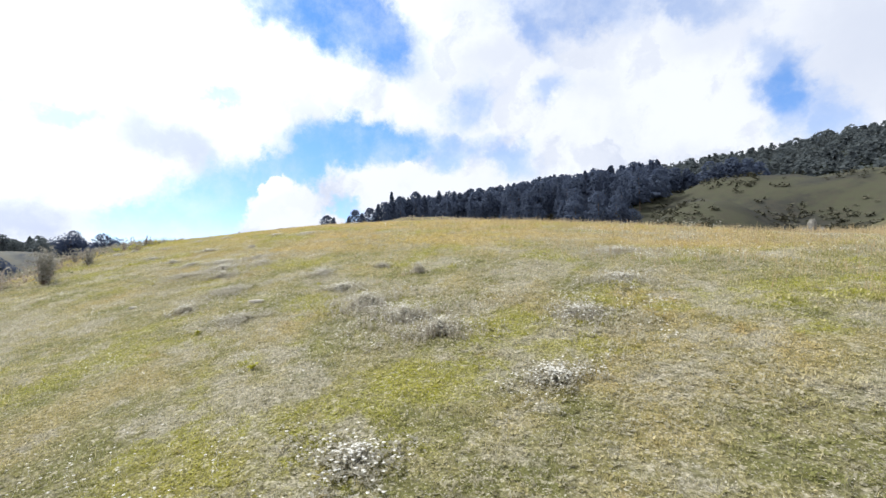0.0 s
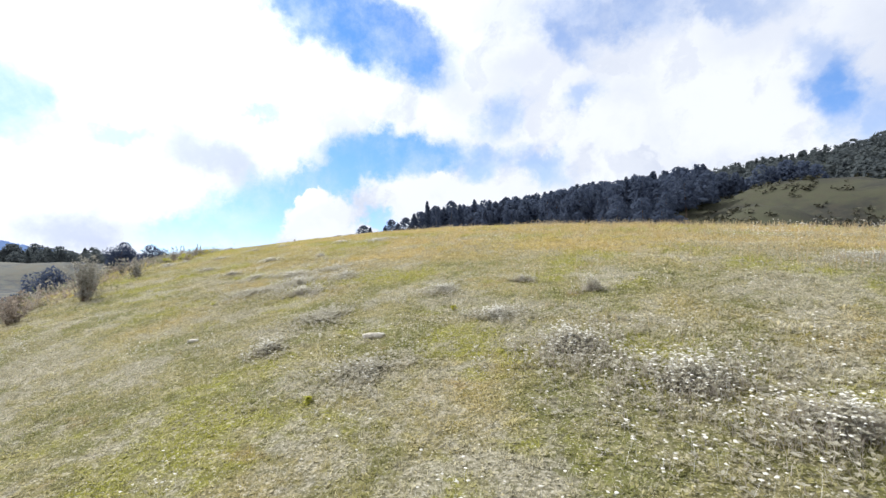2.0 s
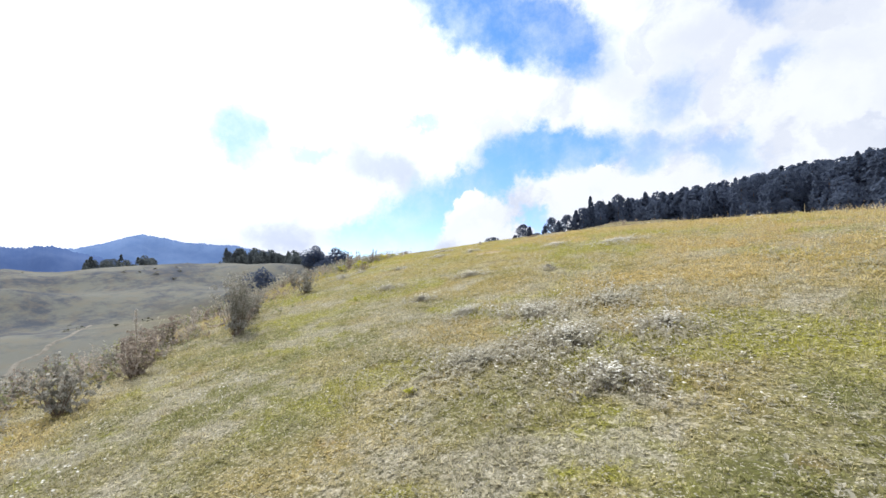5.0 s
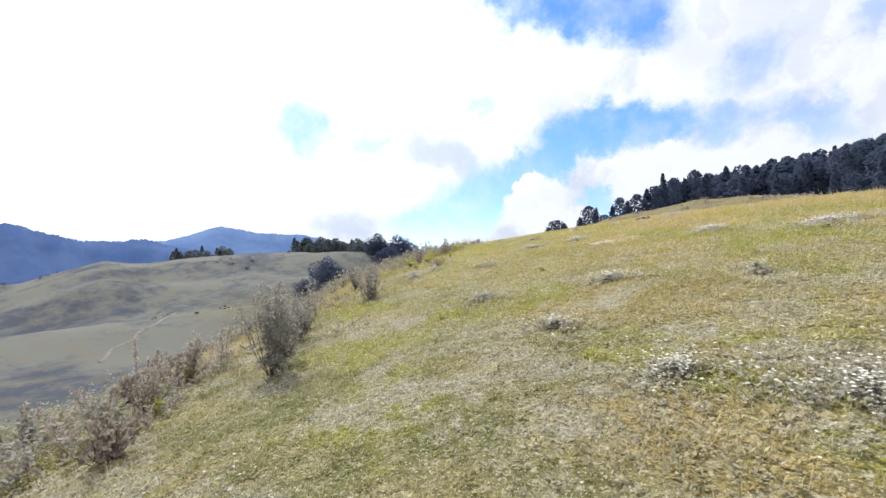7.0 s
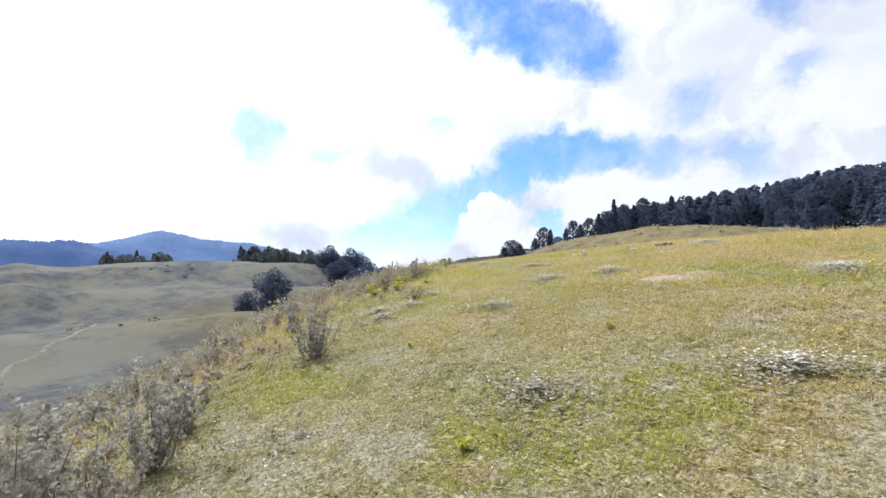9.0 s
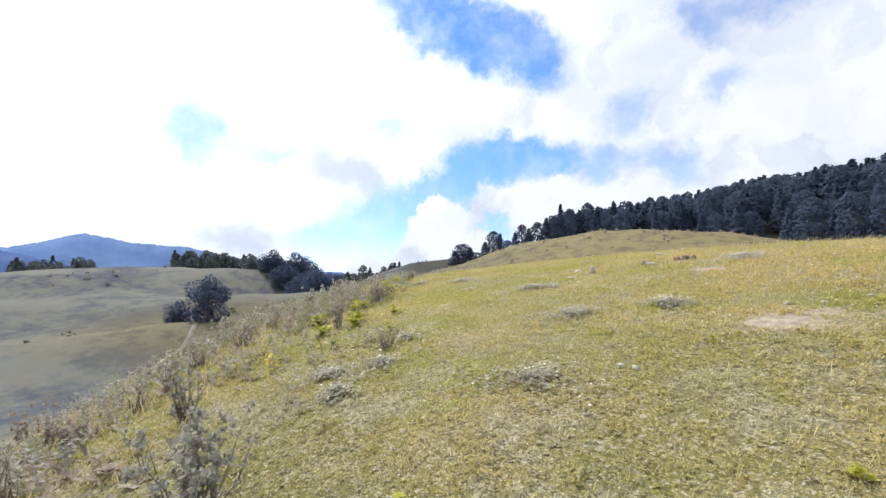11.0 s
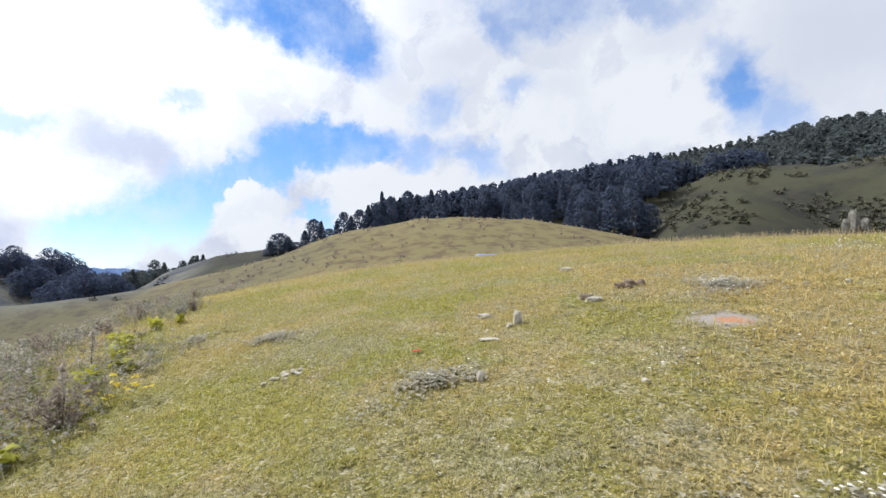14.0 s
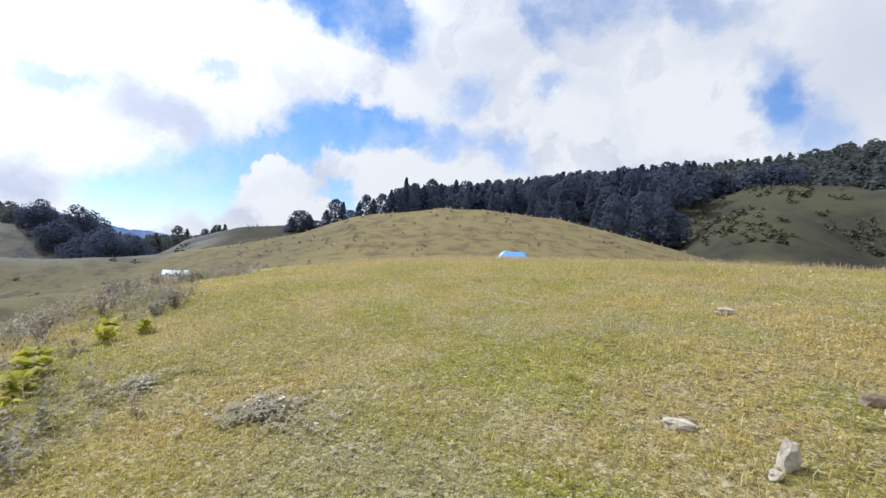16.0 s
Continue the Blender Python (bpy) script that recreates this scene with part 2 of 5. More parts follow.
# ---- materials ----
def material(name, rough=0.8, spec=0.3):
    m = bpy.data.materials.new(name)
    m.use_nodes = True
    k = Nodes(m.node_tree)
    b = k.n("ShaderNodeBsdfPrincipled")
    o = k.n("ShaderNodeOutputMaterial")
    k.t.links.new(b.outputs[0], o.inputs[0])
    b.inputs["Roughness"].default_value = rough
    b.inputs["Specular IOR Level"].default_value = spec
    return m, k, b


def bump(k, b, height, strength=0.4, dist=0.02):
    node = k.n("ShaderNodeBump")
    node.inputs["Strength"].default_value, node.inputs["Distance"].default_value = strength, dist
    k.put(node.inputs["Height"], height)
    k.put(b.inputs["Normal"], node.outputs[0])


MOSS, OCHRE = (0.355, 0.340, 0.040), (0.51, 0.385, 0.150)
PATCHES = [
    (-12.1, 20.3, -30, 1.2, 0.6, MOSS), (-12.7, 22.4, 60, 1.3, 0.7, OCHRE), (-7.3, 19.3, 10, 1.9, 0.8, OCHRE), (-10.2, 22.8, 0, 1.1, 0.5, MOSS), (-8.6, 21.0, 20, 1.0, 0.5, MOSS), (-5.6, 21.5, 0, 2.5, 1.0, OCHRE),
    (0.0, 12.5, -10, 3.6, 1.5, OCHRE), (5.5, 9.8, -20, 2.2, 1.0, OCHRE), (-1.6, 2.7, 30, 0.7, 0.4, MOSS), (-0.3, 4.0, 0, 0.5, 0.4, MOSS), (1.2, 4.2, 0, 0.6, 0.35, MOSS), (-6.6, 10.0, 40, 0.7, 0.4, MOSS), (-3.2, 10.5, 0, 1.0, 0.5, MOSS), (-4.0, 13.0, 10, 2.0, 0.7, OCHRE),
]


def meadow_colour(k, p, grass):
    """Patches of green, yellow and ochre turf, with pale dry herbs in between."""
    big = k.noise(p, 0.22, 3.0, 0.6)
    mid = k.noise(p, 0.9, 4.0, 0.65)
    small = k.noise(p, 5.0, 4.0, 0.7)
    north = k.n("ShaderNodeSeparateXYZ")
    k.put(north.inputs[0], p)
    c = k.mix(k.ramp(mid, 0.38, 0.60), (0.215, 0.22, 0.075), (0.40, 0.355, 0.175))
    c = k.mix(k.ramp(small, 0.46, 0.66, 0.0, 0.55), c, (0.145, 0.15, 0.042))
    # ochre and straw, more of it to the north
    big = k.math("ADD", big, k.ramp(north.outputs[1], 4.0, 24.0, -0.05, 0.06))
    c = k.mix(k.math("MULTIPLY", k.ramp(big, 0.46, 0.62), 0.55), c, (0.50, 0.36, 0.14))
    gold = k.ramp(north.outputs[1], 12.0, 19.0, 0.0, 0.85)
    c = k.mix(gold, c, k.mix(k.ramp(k.noise(k.vec("ADD", p, (3.0, 41.0, 0.0)), 0.42, 4.0, 0.6), 0.40, 0.62), (0.34, 0.320, 0.065), (0.51, 0.40, 0.145)))
    # straw along the eastern brow
    brow = k.ramp(k.spot(k.vec("MULTIPLY", p, (1, 1, 0)), 3.5, 16.0, -25, 13.0, 6.0), 1.25, 0.55, 0.0, 0.6)
    c = k.mix(k.math("MULTIPLY", brow, k.ramp(mid, 0.30, 0.55, 0.4, 1.0)), c, (0.54, 0.385, 0.16))
    # moss-green and rusty spots
    bright = k.ramp(k.noise(k.vec("ADD", p, (5.0, 17.0, 0.0)), 0.6, 4.0, 0.62), 0.52, 0.60, 0.0, 0.85)
    c = k.mix(bright, c, (0.325, 0.322, 0.045))
    rust = k.ramp(k.noise(k.vec("ADD", p, (13.0, 2.0, 0.0)), 1.7, 4.0, 0.6), 0.62, 0.72, 0.0, 0.45)
    c = k.mix(rust, c, (0.42, 0.27, 0.13))
    # pale dry herbs
    c = k.mix(k.math("MULTIPLY", k.ramp(small, 0.52, 0.38), 0.35 if grass else 0.5), c, (0.44, 0.39, 0.25))
    c = k.mix(k.ramp(k.noise(k.vec("ADD", p, (31.0, 7.0, 0.0)), 1.1, 5.0, 0.75), 0.48, 0.60, 0.0, k.ramp(north.outputs[1], 12.0, 18.0, 0.85, 0.3)), c, (0.48, 0.445, 0.355))
    # patches of moss and of straw with a place of their own
    loose = k.vec("ADD", k.vec("MULTIPLY", p, (1, 1, 0)), k.vec("MULTIPLY", k.vec("SUBTRACT", k.noise(p, 1.6, 5.0, 0.65, out=1), (0.5, 0.5, 0.5)), (2.2, 2.2, 0)))
    for x, y, turn, sx, sy, tone in PATCHES:
        c = k.mix(k.ramp(k.spot(loose, x, y, turn, sx, sy), 1.35, 0.3, 0.0, 0.7), c, tone)
    return c


def ground_material():
    m, k, b = material("turf", 0.95, 0.1)
    p = k.n("ShaderNodeNewGeometry").outputs["Position"]
    c = meadow_colour(k, p, False)
    grain = k.noise(p, 38.0, 5.0, 0.75)
    c = k.mix(1.0, c, (0.80, 0.80, 0.79), "MULTIPLY")
    c = k.mix(k.ramp(grain, 0.40, 0.60, 0.75, 0.0), c, (0.085, 0.078, 0.035))
    c = k.mix(k.ramp(k.noise(p, 70.0, 3.0, 0.6), 0.56, 0.68, 0.0, 0.75), c, (0.64, 0.61, 0.52))
    speck = k.noise(p, 15.0, 3.0, 0.6)
    c = k.mix(k.ramp(speck, 0.55, 0.63, 0.0, 0.5), c, (0.10, 0.095, 0.035))
    c = k.mix(k.ramp(k.noise(k.vec("ADD", p, (9.0, 4.0, 0.0)), 19.0, 3.0, 0.6), 0.58, 0.66, 0.0, 0.5), c, (0.58, 0.53, 0.40))
    # far hills: scrub and thin brown grazing, with haze painted into the western slopes
    r = k.vec("DISTANCE", p, (-10.0, 15.0, 3.0), out=1)
    scrub = k.ramp(k.noise(p, 0.035, 6.0, 0.65), 0.42, 0.6)
    tuss = k.ramp(k.noise(p, 0.35, 5.0, 0.7), 0.45, 0.62)
    hill = k.mix(scrub, (0.058, 0.060, 0.038), (0.034, 0.035, 0.030))
    hill = k.mix(k.math("MULTIPLY", tuss, 0.55), hill, (0.056, 0.050, 0.038))
    knoll = k.mix(tuss, (0.18, 0.155, 0.078), (0.115, 0.09, 0.056))
    hill = k.mix(k.ramp(r, 115.0, 150.0), knoll, hill)
    hill = k.mix(k.ramp(r, 430.0, 500.0), hill, (0.035, 0.042, 0.03))
    sep = k.n("ShaderNodeSeparateXYZ")
    k.put(sep.inputs[0], p)
    brow = k.math("MULTIPLY_ADD", sep.outputs[1], 0.30, sep.outputs[0])
    # slopes across the valley: blue-grey haze put into the grass colours
    hazed_pasture = k.mix(k.ramp(k.noise(p, 0.045, 7.0, 0.75), 0.42, 0.58), (0.136, 0.138, 0.122), (0.054, 0.062, 0.080))
    hazed_pasture = k.mix(k.math("MULTIPLY", tuss, 0.4), hazed_pasture, (0.15, 0.13, 0.095))
    hill = k.mix(k.ramp(brow, -24.0, -40.0), hill, hazed_pasture)
    floor_ = k.ramp(k.spot(k.vec("MULTIPLY", p, (1, 1, 0)), -62, 86, 35, 42, 24), 1.25, 0.7, 0.0, 0.85)
    hill = k.mix(floor_, hill, k.mix(tuss, (0.135, 0.122, 0.070), (0.085, 0.073, 0.052)))
    hill = k.mix(k.ramp(k.spot(k.vec("MULTIPLY", p, (1, 1, 0)), 142, 104, 35, 52, 30), 1.1, 0.8), hill, k.mix(tuss, (0.15, 0.16, 0.065), (0.10, 0.10, 0.05)))
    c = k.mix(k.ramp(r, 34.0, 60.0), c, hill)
    bankside = k.mix(k.ramp(k.noise(p, 1.6, 5.0, 0.7), 0.4, 0.6), (0.25, 0.20, 0.14), (0.16, 0.13, 0.09))
    c = k.mix(k.math("MULTIPLY", k.ramp(brow, -9.2, -11.2), k.ramp(r, 40.0, 25.0)), c, bankside)
    # trodden bare earth
    q = k.vec("MULTIPLY", p, (1, 1, 0))
    q = k.vec("ADD", q, k.vec("MULTIPLY", k.vec("SUBTRACT", k.noise(p, 3.5, 6.0, 0.75, out=1), (0.5, 0.5, 0.5)), (1.5, 1.5, 0)))
    soil = k.mix(k.ramp(k.noise(p, 9.0, 5.0, 0.7), 0.35, 0.65), (0.29, 0.235, 0.175), (0.47, 0.395, 0.31))
    for x, y, turn, sx, sy in BARE:
        c = k.mix(k.ramp(k.spot(q, x, y, turn, sx, sy), 1.15, 0.7), c, soil)
    # a burnt spot with ash and baked orange earth
    q = k.vec("ADD", k.vec("MULTIPLY", p, (1, 1, 0)), k.vec("MULTIPLY", k.vec("SUBTRACT", k.noise(p, 6.0, 5.0, 0.65, out=1), (0.5, 0.5, 0.5)), (0.5, 0.5, 0)))
    c = k.mix(k.ramp(k.spot(q, -8.0, 20.6, -20, 0.32, 0.22), 1.3, 0.6), c, k.mix(grain, (0.22, 0.20, 0.18), (0.50, 0.46, 0.43)))
    c = k.mix(k.ramp(k.spot(q, -7.98, 20.55, -20, 0.14, 0.10), 1.35, 0.3), c, (0.50, 0.25, 0.13))
    k.put(b.inputs["Base Color"], c)
    bump(k, b, k.math("ADD", grain, k.noise(p, 9.0, 3.0, 0.6)), 0.9, 0.03)
    return m


BARE = [(-8.15, 17.4, 15, 0.44, 0.3), (-7.75, 17.62, 10, 0.3, 0.13), (36.5, 52.5, -35, 4.0, 1.6), (-11.95, 19.0, 0, 0.12, 0.09)]


def leaf_material(name, a, b2, rough=0.7, through=0.25, patch=False, gloss=0.25):
    """Leaves and blades: two tones, different from piece to piece, and a little light through them."""
    m, k, b = material(name, rough, gloss)
    g = k.n("ShaderNodeNewGeometry")
    rnd = g.outputs["Random Per Island"]
    c = k.mix(rnd, a, b2)
    if patch:
        c = k.mix(k.ramp(k.math("ABSOLUTE", k.math("SUBTRACT", rnd, 0.45)), 0.2, 0.5, 0.95, 0.42), c, meadow_colour(k, g.outputs["Position"], True))
        c = k.mix(1.0, c, (1.3, 1.3, 1.3), "MULTIPLY")
    c = k.mix(k.noise(g.outputs["Position"], 30.0, 2.0), c, k.mix(0.3, c, (0.05, 0.05, 0.02)))
    k.put(b.inputs["Base Color"], c)
    if through:
        tr = k.n("ShaderNodeBsdfTranslucent")
        k.put(tr.inputs[0], c)
        ms = k.n("ShaderNodeMixShader")
        ms.inputs[0].default_value = through
        k.t.links.new(b.outputs[0], ms.inputs[1])
        k.t.links.new(tr.outputs[0], ms.inputs[2])
        out = [n for n in k.t.nodes if n.type == "OUTPUT_MATERIAL"][0]
        k.t.links.new(ms.outputs[0], out.inputs[0])
    return m


def plain_material(name, a, b2, scale=6.0, rough=0.8, relief=0.3, spec=0.3):
    m, k, b = material(name, rough, spec)
    p = k.n("ShaderNodeTexCoord").outputs["Object"]
    n1, n2 = k.noise(p, scale, 5.0, 0.65), k.noise(p, scale * 6, 4.0, 0.7)
    c = k.mix(k.ramp(n1, 0.35, 0.65), a, b2)
    c = k.mix(k.ramp(n2, 0.5, 0.8, 0.0, 0.5), c, tuple(v * 0.55 for v in a))
    k.put(b.inputs["Base Color"], c)
    bump(k, b, k.math("ADD", n1, k.math("MULTIPLY", n2, 0.4)), relief, 0.03)
    return m


TURF = ground_material()
GRASS = leaf_material("grass_blades", (0.17, 0.17, 0.045), (0.66, 0.58, 0.36), 0.75, 0.45, patch=True)
STRAW = leaf_material("dry_grass", (0.52, 0.39, 0.23), (0.64, 0.54, 0.33), 0.7, 0.5)
HERB = leaf_material("grey_herb_leaves", (0.42, 0.40, 0.31), (0.68, 0.64, 0.54), 0.9, 0.5)
GREYLEAF = leaf_material("dull_grey_leaves", (0.34, 0.32, 0.20), (0.62, 0.57, 0.43), 0.9, 0.5)
STALK = leaf_material("dry_stalks", (0.46, 0.41, 0.36), (0.62, 0.57, 0.51), 0.9, 0.5)
# distant needles, paled to blue-grey: the haze before them is in the colour
PALE_HAZED_NEEDLES = leaf_material("pale_hazed_needles", (0.115, 0.136, 0.150), (0.140, 0.160, 0.168), 0.95, 0.5, gloss=0.0)
# dark conifer needles tinted blue, as haze over the wood would make them
HAZED_NEEDLES = leaf_material("hazed_conifer_needles", (0.086, 0.112, 0.182), (0.118, 0.146, 0.212), 0.95, 0.5, gloss=0.0)
# dark leaves with the blue of the valley haze put into their colour
HAZED_FOLIAGE = leaf_material("hazed_dark_foliage", (0.076, 0.102, 0.176), (0.108, 0.134, 0.205), 0.95, 0.5, gloss=0.0)
PETAL = leaf_material("papery_petals", (0.78, 0.76, 0.70), (0.84, 0.82, 0.76), 0.7, 0.2)
BIGLEAF = leaf_material("yellow_green_leaves", (0.33, 0.36, 0.04), (0.56, 0.52, 0.07), 0.6, 0.45)
YELLOW = leaf_material("yellowed_leaves", (0.62, 0.48, 0.05), (0.70, 0.56, 0.08), 0.6, 0.35)
BROWN = leaf_material("withered_leaves", (0.26, 0.21, 0.175), (0.52, 0.45, 0.385), 0.85, 0.4)
SCRUB = leaf_material("scrub_leaves", (0.050, 0.054, 0.038), (0.105, 0.098, 0.066), 0.9, 0.05)
STONE = plain_material("pale_stone", (0.44, 0.40, 0.34), (0.62, 0.58, 0.51), 18.0, 0.9, 0.9)
DARKSTONE = plain_material("brown_stone", (0.16, 0.12, 0.09), (0.28, 0.22, 0.17), 14.0, 0.9, 0.6)
GREYSTONE = plain_material("grey_stone", (0.13, 0.125, 0.11), (0.24, 0.23, 0.20), 1.2, 0.9, 0.8)
TARP = plain_material("blue_tarpaulin", (0.05, 0.24, 0.62), (0.10, 0.34, 0.72), 1.5, 0.35, 0.3, 0.5)
TARP_PALE = plain_material("faded_tarpaulin", (0.42, 0.56, 0.72), (0.55, 0.66, 0.78), 1.5, 0.4, 0.3, 0.5)
TIN = plain_material("painted_tin", (0.36, 0.46, 0.60), (0.48, 0.58, 0.70), 1.5, 0.45, 0.2, 0.5)
POLE = plain_material("weathered_wood", (0.20, 0.15, 0.10), (0.32, 0.26, 0.19), 6.0, 0.9)
RAG = plain_material("red_wrapper", (0.65, 0.05, 0.04), (0.75, 0.12, 0.08), 20.0, 0.5)
TRACK = plain_material("track_earth", (0.125, 0.115, 0.095), (0.20, 0.18, 0.15), 1.0, 0.95)
BARK = plain_material("bark", (0.10, 0.075, 0.055), (0.17, 0.13, 0.10), 3.0, 0.95)
SHRUB_LEAF = leaf_material("grey_green_leaves", (0.22, 0.215, 0.185), (0.52, 0.50, 0.45), 0.75, 0.45)
WEED = leaf_material("dull_green_leaves", (0.17, 0.20, 0.075), (0.36, 0.36, 0.15), 0.75, 0.4)
TWIG = plain_material("twig", (0.13, 0.09, 0.07), (0.24, 0.19, 0.15), 12.0, 0.9)


# ---- helpers for meshes ----
def fast_mesh(name, verts, faces, mat_, smooth=False):
    """verts (n, 3); faces (m, 3) or (m, 4)."""
    me = bpy.data.meshes.new(name)
    verts, faces = np.asarray(verts, np.float32), np.asarray(faces, np.int32)
    me.vertices.add(len(verts))
    me.vertices.foreach_set("co", verts.ravel())
    n, w = faces.shape
    me.loops.add(n * w)
    me.loops.foreach_set("vertex_index", faces.ravel())
    me.polygons.add(n)
    me.polygons.foreach_set("loop_start", np.arange(n, dtype=np.int32) * w)
    me.polygons.foreach_set("use_smooth", np.full(n, smooth))
    me.update(calc_edges=True)
    me.materials.append(mat_)
    return me


def scatter(template, at, turn, size, tilt=None):
    """Copies of a template (verts, faces) at points, turned about z and scaled, as one set of verts and faces."""
    tv, tf = np.asarray(template[0], float), np.asarray(template[1])
    n = len(at)
    c, s = np.cos(turn)[:, None], np.sin(turn)[:, None]
    size = np.asarray(size, float)
    if size.ndim == 1:
        size = np.repeat(size[:, None], 3, 1)
    v = tv[None] * size[:, None, :]
    xy = np.stack([v[..., 0] * c - v[..., 1] * s, v[..., 0] * s + v[..., 1] * c, v[..., 2]], -1)
    if tilt is not None:
        xy[..., 0] += xy[..., 2] * tilt[:, :1]
        xy[..., 1] += xy[..., 2] * tilt[:, 1:]
    out = (xy + np.asarray(at)[:, None, :]).reshape(-1, 3)
    faces = (tf[None] + (np.arange(n) * len(tv))[:, None, None]).reshape(-1, tf.shape[1])
    return out, faces


def join(parts):
    vs, fs, off = [], [], 0
    for v, f in parts:
        vs.append(v)
        fs.append(np.asarray(f) + off)
        off += len(v)
    return np.concatenate(vs), np.concatenate(fs)


def part(name, me, parent, label=""):
    ob = new(name, me)
    ob.parent = parent
    return tagged(ob, label) if label else ob


# ---- ground: one sheet to the horizon ----
def axis(lo, hi, pitch, reach, grow):
    mid = list(np.arange(lo, hi + 1e-6, pitch))
    d, q = pitch, hi
    up = []
    while q < reach:
        d *= grow
        q += d
        up.append(q)
    d, q = pitch, lo
    down = []
    while q > -reach:
        d *= grow
        q -= d
        down.append(q)
    return np.array(down[::-1] + mid + up)


gx, gy = axis(-19, 8, 0.22, 2600, 1.05), axis(-3, 32, 0.22, 2600, 1.05)
mx, my = np.meshgrid(gx, gy, indexing="ij")
mz = ground_z(mx, my)
verts = np.stack([mx, my, mz], -1).reshape(-1, 3)
ny = len(gy)
i0 = (np.arange(len(gx) - 1)[:, None] * ny + np.arange(ny - 1)[None]).ravel()
quads = np.stack([i0, i0 + ny, i0 + ny + 1, i0 + 1], -1)
tagged(new("ground", fast_mesh("ground", verts, quads, TURF, True)), "sloping mountain meadow of short yellow-green turf above a valley", "ground", kind="structure")


# ---- far blue mountains ----
def far_range(profile, R, drop, dark, pale, glow, strength, seed, teeth):
    """A wooded ridge on the horizon, its crest toothed with tree tops; haze is painted on by colour and emission."""
    m, k, b = material("painted_haze", 1.0, 0.0)
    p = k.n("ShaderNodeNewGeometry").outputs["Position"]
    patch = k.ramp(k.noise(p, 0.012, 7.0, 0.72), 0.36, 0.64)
    # blue haze of the distance, put into the base colour and an emission
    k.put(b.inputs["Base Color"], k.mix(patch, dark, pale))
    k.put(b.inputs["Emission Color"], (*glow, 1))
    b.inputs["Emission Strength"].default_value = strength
    rng = np.random.default_rng(seed)
    az = np.linspace(-180, 180, 4200)
    el = np.interp(az, *profile)
    top = 2.5 + R * np.tan(np.radians(el))
    vs = []
    for j, (q, low) in enumerate(((0.80, 0.0), (0.85, 0.35), (0.91, 0.62), (0.96, 0.85), (1.0, 1.0), (1.12, 0.6))):
        z = -drop + (top + drop) * low + 4 * np.sin(az * 0.7 + j) * low
        if low == 1.0:
            z = z + teeth * rng.uniform(-0.5, 1.0, len(az)) + teeth * (0.5 * np.sin(az * 1.9) + 0.4 * np.sin(az * 5.3 + 1))
        RR = R * q + 0.012 * R * np.sin(az * 0.31 + 2 * j) + 0.006 * R * np.sin(az * 1.9 + j)
        vs.append(np.stack([MID[0] + RR * np.sin(np.radians(az)), MID[1] + RR * np.cos(np.radians(az)), z], -1))
    n = len(az)
    f = [(j * n + i, j * n + i + 1, (j + 1) * n + i + 1, (j + 1) * n + i) for j in range(len(vs) - 1) for i in range(n - 1)]
    return fast_mesh("backdrop", np.concatenate(vs), f, m, True)


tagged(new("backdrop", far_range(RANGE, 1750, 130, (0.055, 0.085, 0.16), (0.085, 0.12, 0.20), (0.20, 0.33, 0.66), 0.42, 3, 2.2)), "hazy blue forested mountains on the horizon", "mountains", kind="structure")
tagged(new("backdrop", far_range(FOREHILL, 1150, 130, (0.03, 0.05, 0.11), (0.06, 0.085, 0.15), (0.16, 0.26, 0.58), 0.36, 4, 2.0)), "wooded hill below the far mountains, coloured dark blue for haze", "mountains", kind="structure")


# ---- trees ----
def trunk_mesh(sides=6, rings=5, rad=0.017, top=0.95, seed=0):
    v = []
    for i in range(rings):
        z = i / (rings - 1) * top
        r = rad * (1 - z) + 0.003
        for s in range(sides):
            a = 2 * math.pi * s / sides
            v.append((r * math.cos(a) + 0.008 * math.sin(z * 5 + seed), r * math.sin(a), z))
    f = [(i * sides + s, i * sides + (s + 1) % sides, (i + 1) * sides + (s + 1) % sides, (i + 1) * sides + s) for i in range(rings - 1) for s in range(sides)]
    return np.array(v), np.array(f)


def sprays(rng, centres, out, size):
    """Ragged leaf sprays: a triangle pair at each centre, facing outwards and up, bent in the middle."""
    n = len(centres)
    up = np.array([0, 0, 1.0])
    nrm = out + 0.5 * up + rng.normal(0, 0.45, (n, 3))
    nrm /= np.linalg.norm(nrm, axis=1, keepdims=True)
    a = np.cross(nrm, rng.normal(0, 1, (n, 3)))
    a /= np.linalg.norm(a, axis=1, keepdims=True)
    b = np.cross(nrm, a)
    s = (size * rng.uniform(0.6, 1.4, n))[:, None]
    q = [centres - a * s, centres + b * s * 0.7, centres + a * s * rng.uniform(0.6, 1.3, (n, 1)) - nrm * s * 0.3, centres - b * s * rng.uniform(0.4, 0.9, (n, 1))]
    v = np.stack(q, 1).reshape(-1, 3)
    i = np.arange(n) * 4
    return v, np.concatenate([np.stack([i, i + 1, i + 2], -1), np.stack([i, i + 2, i + 3], -1)])


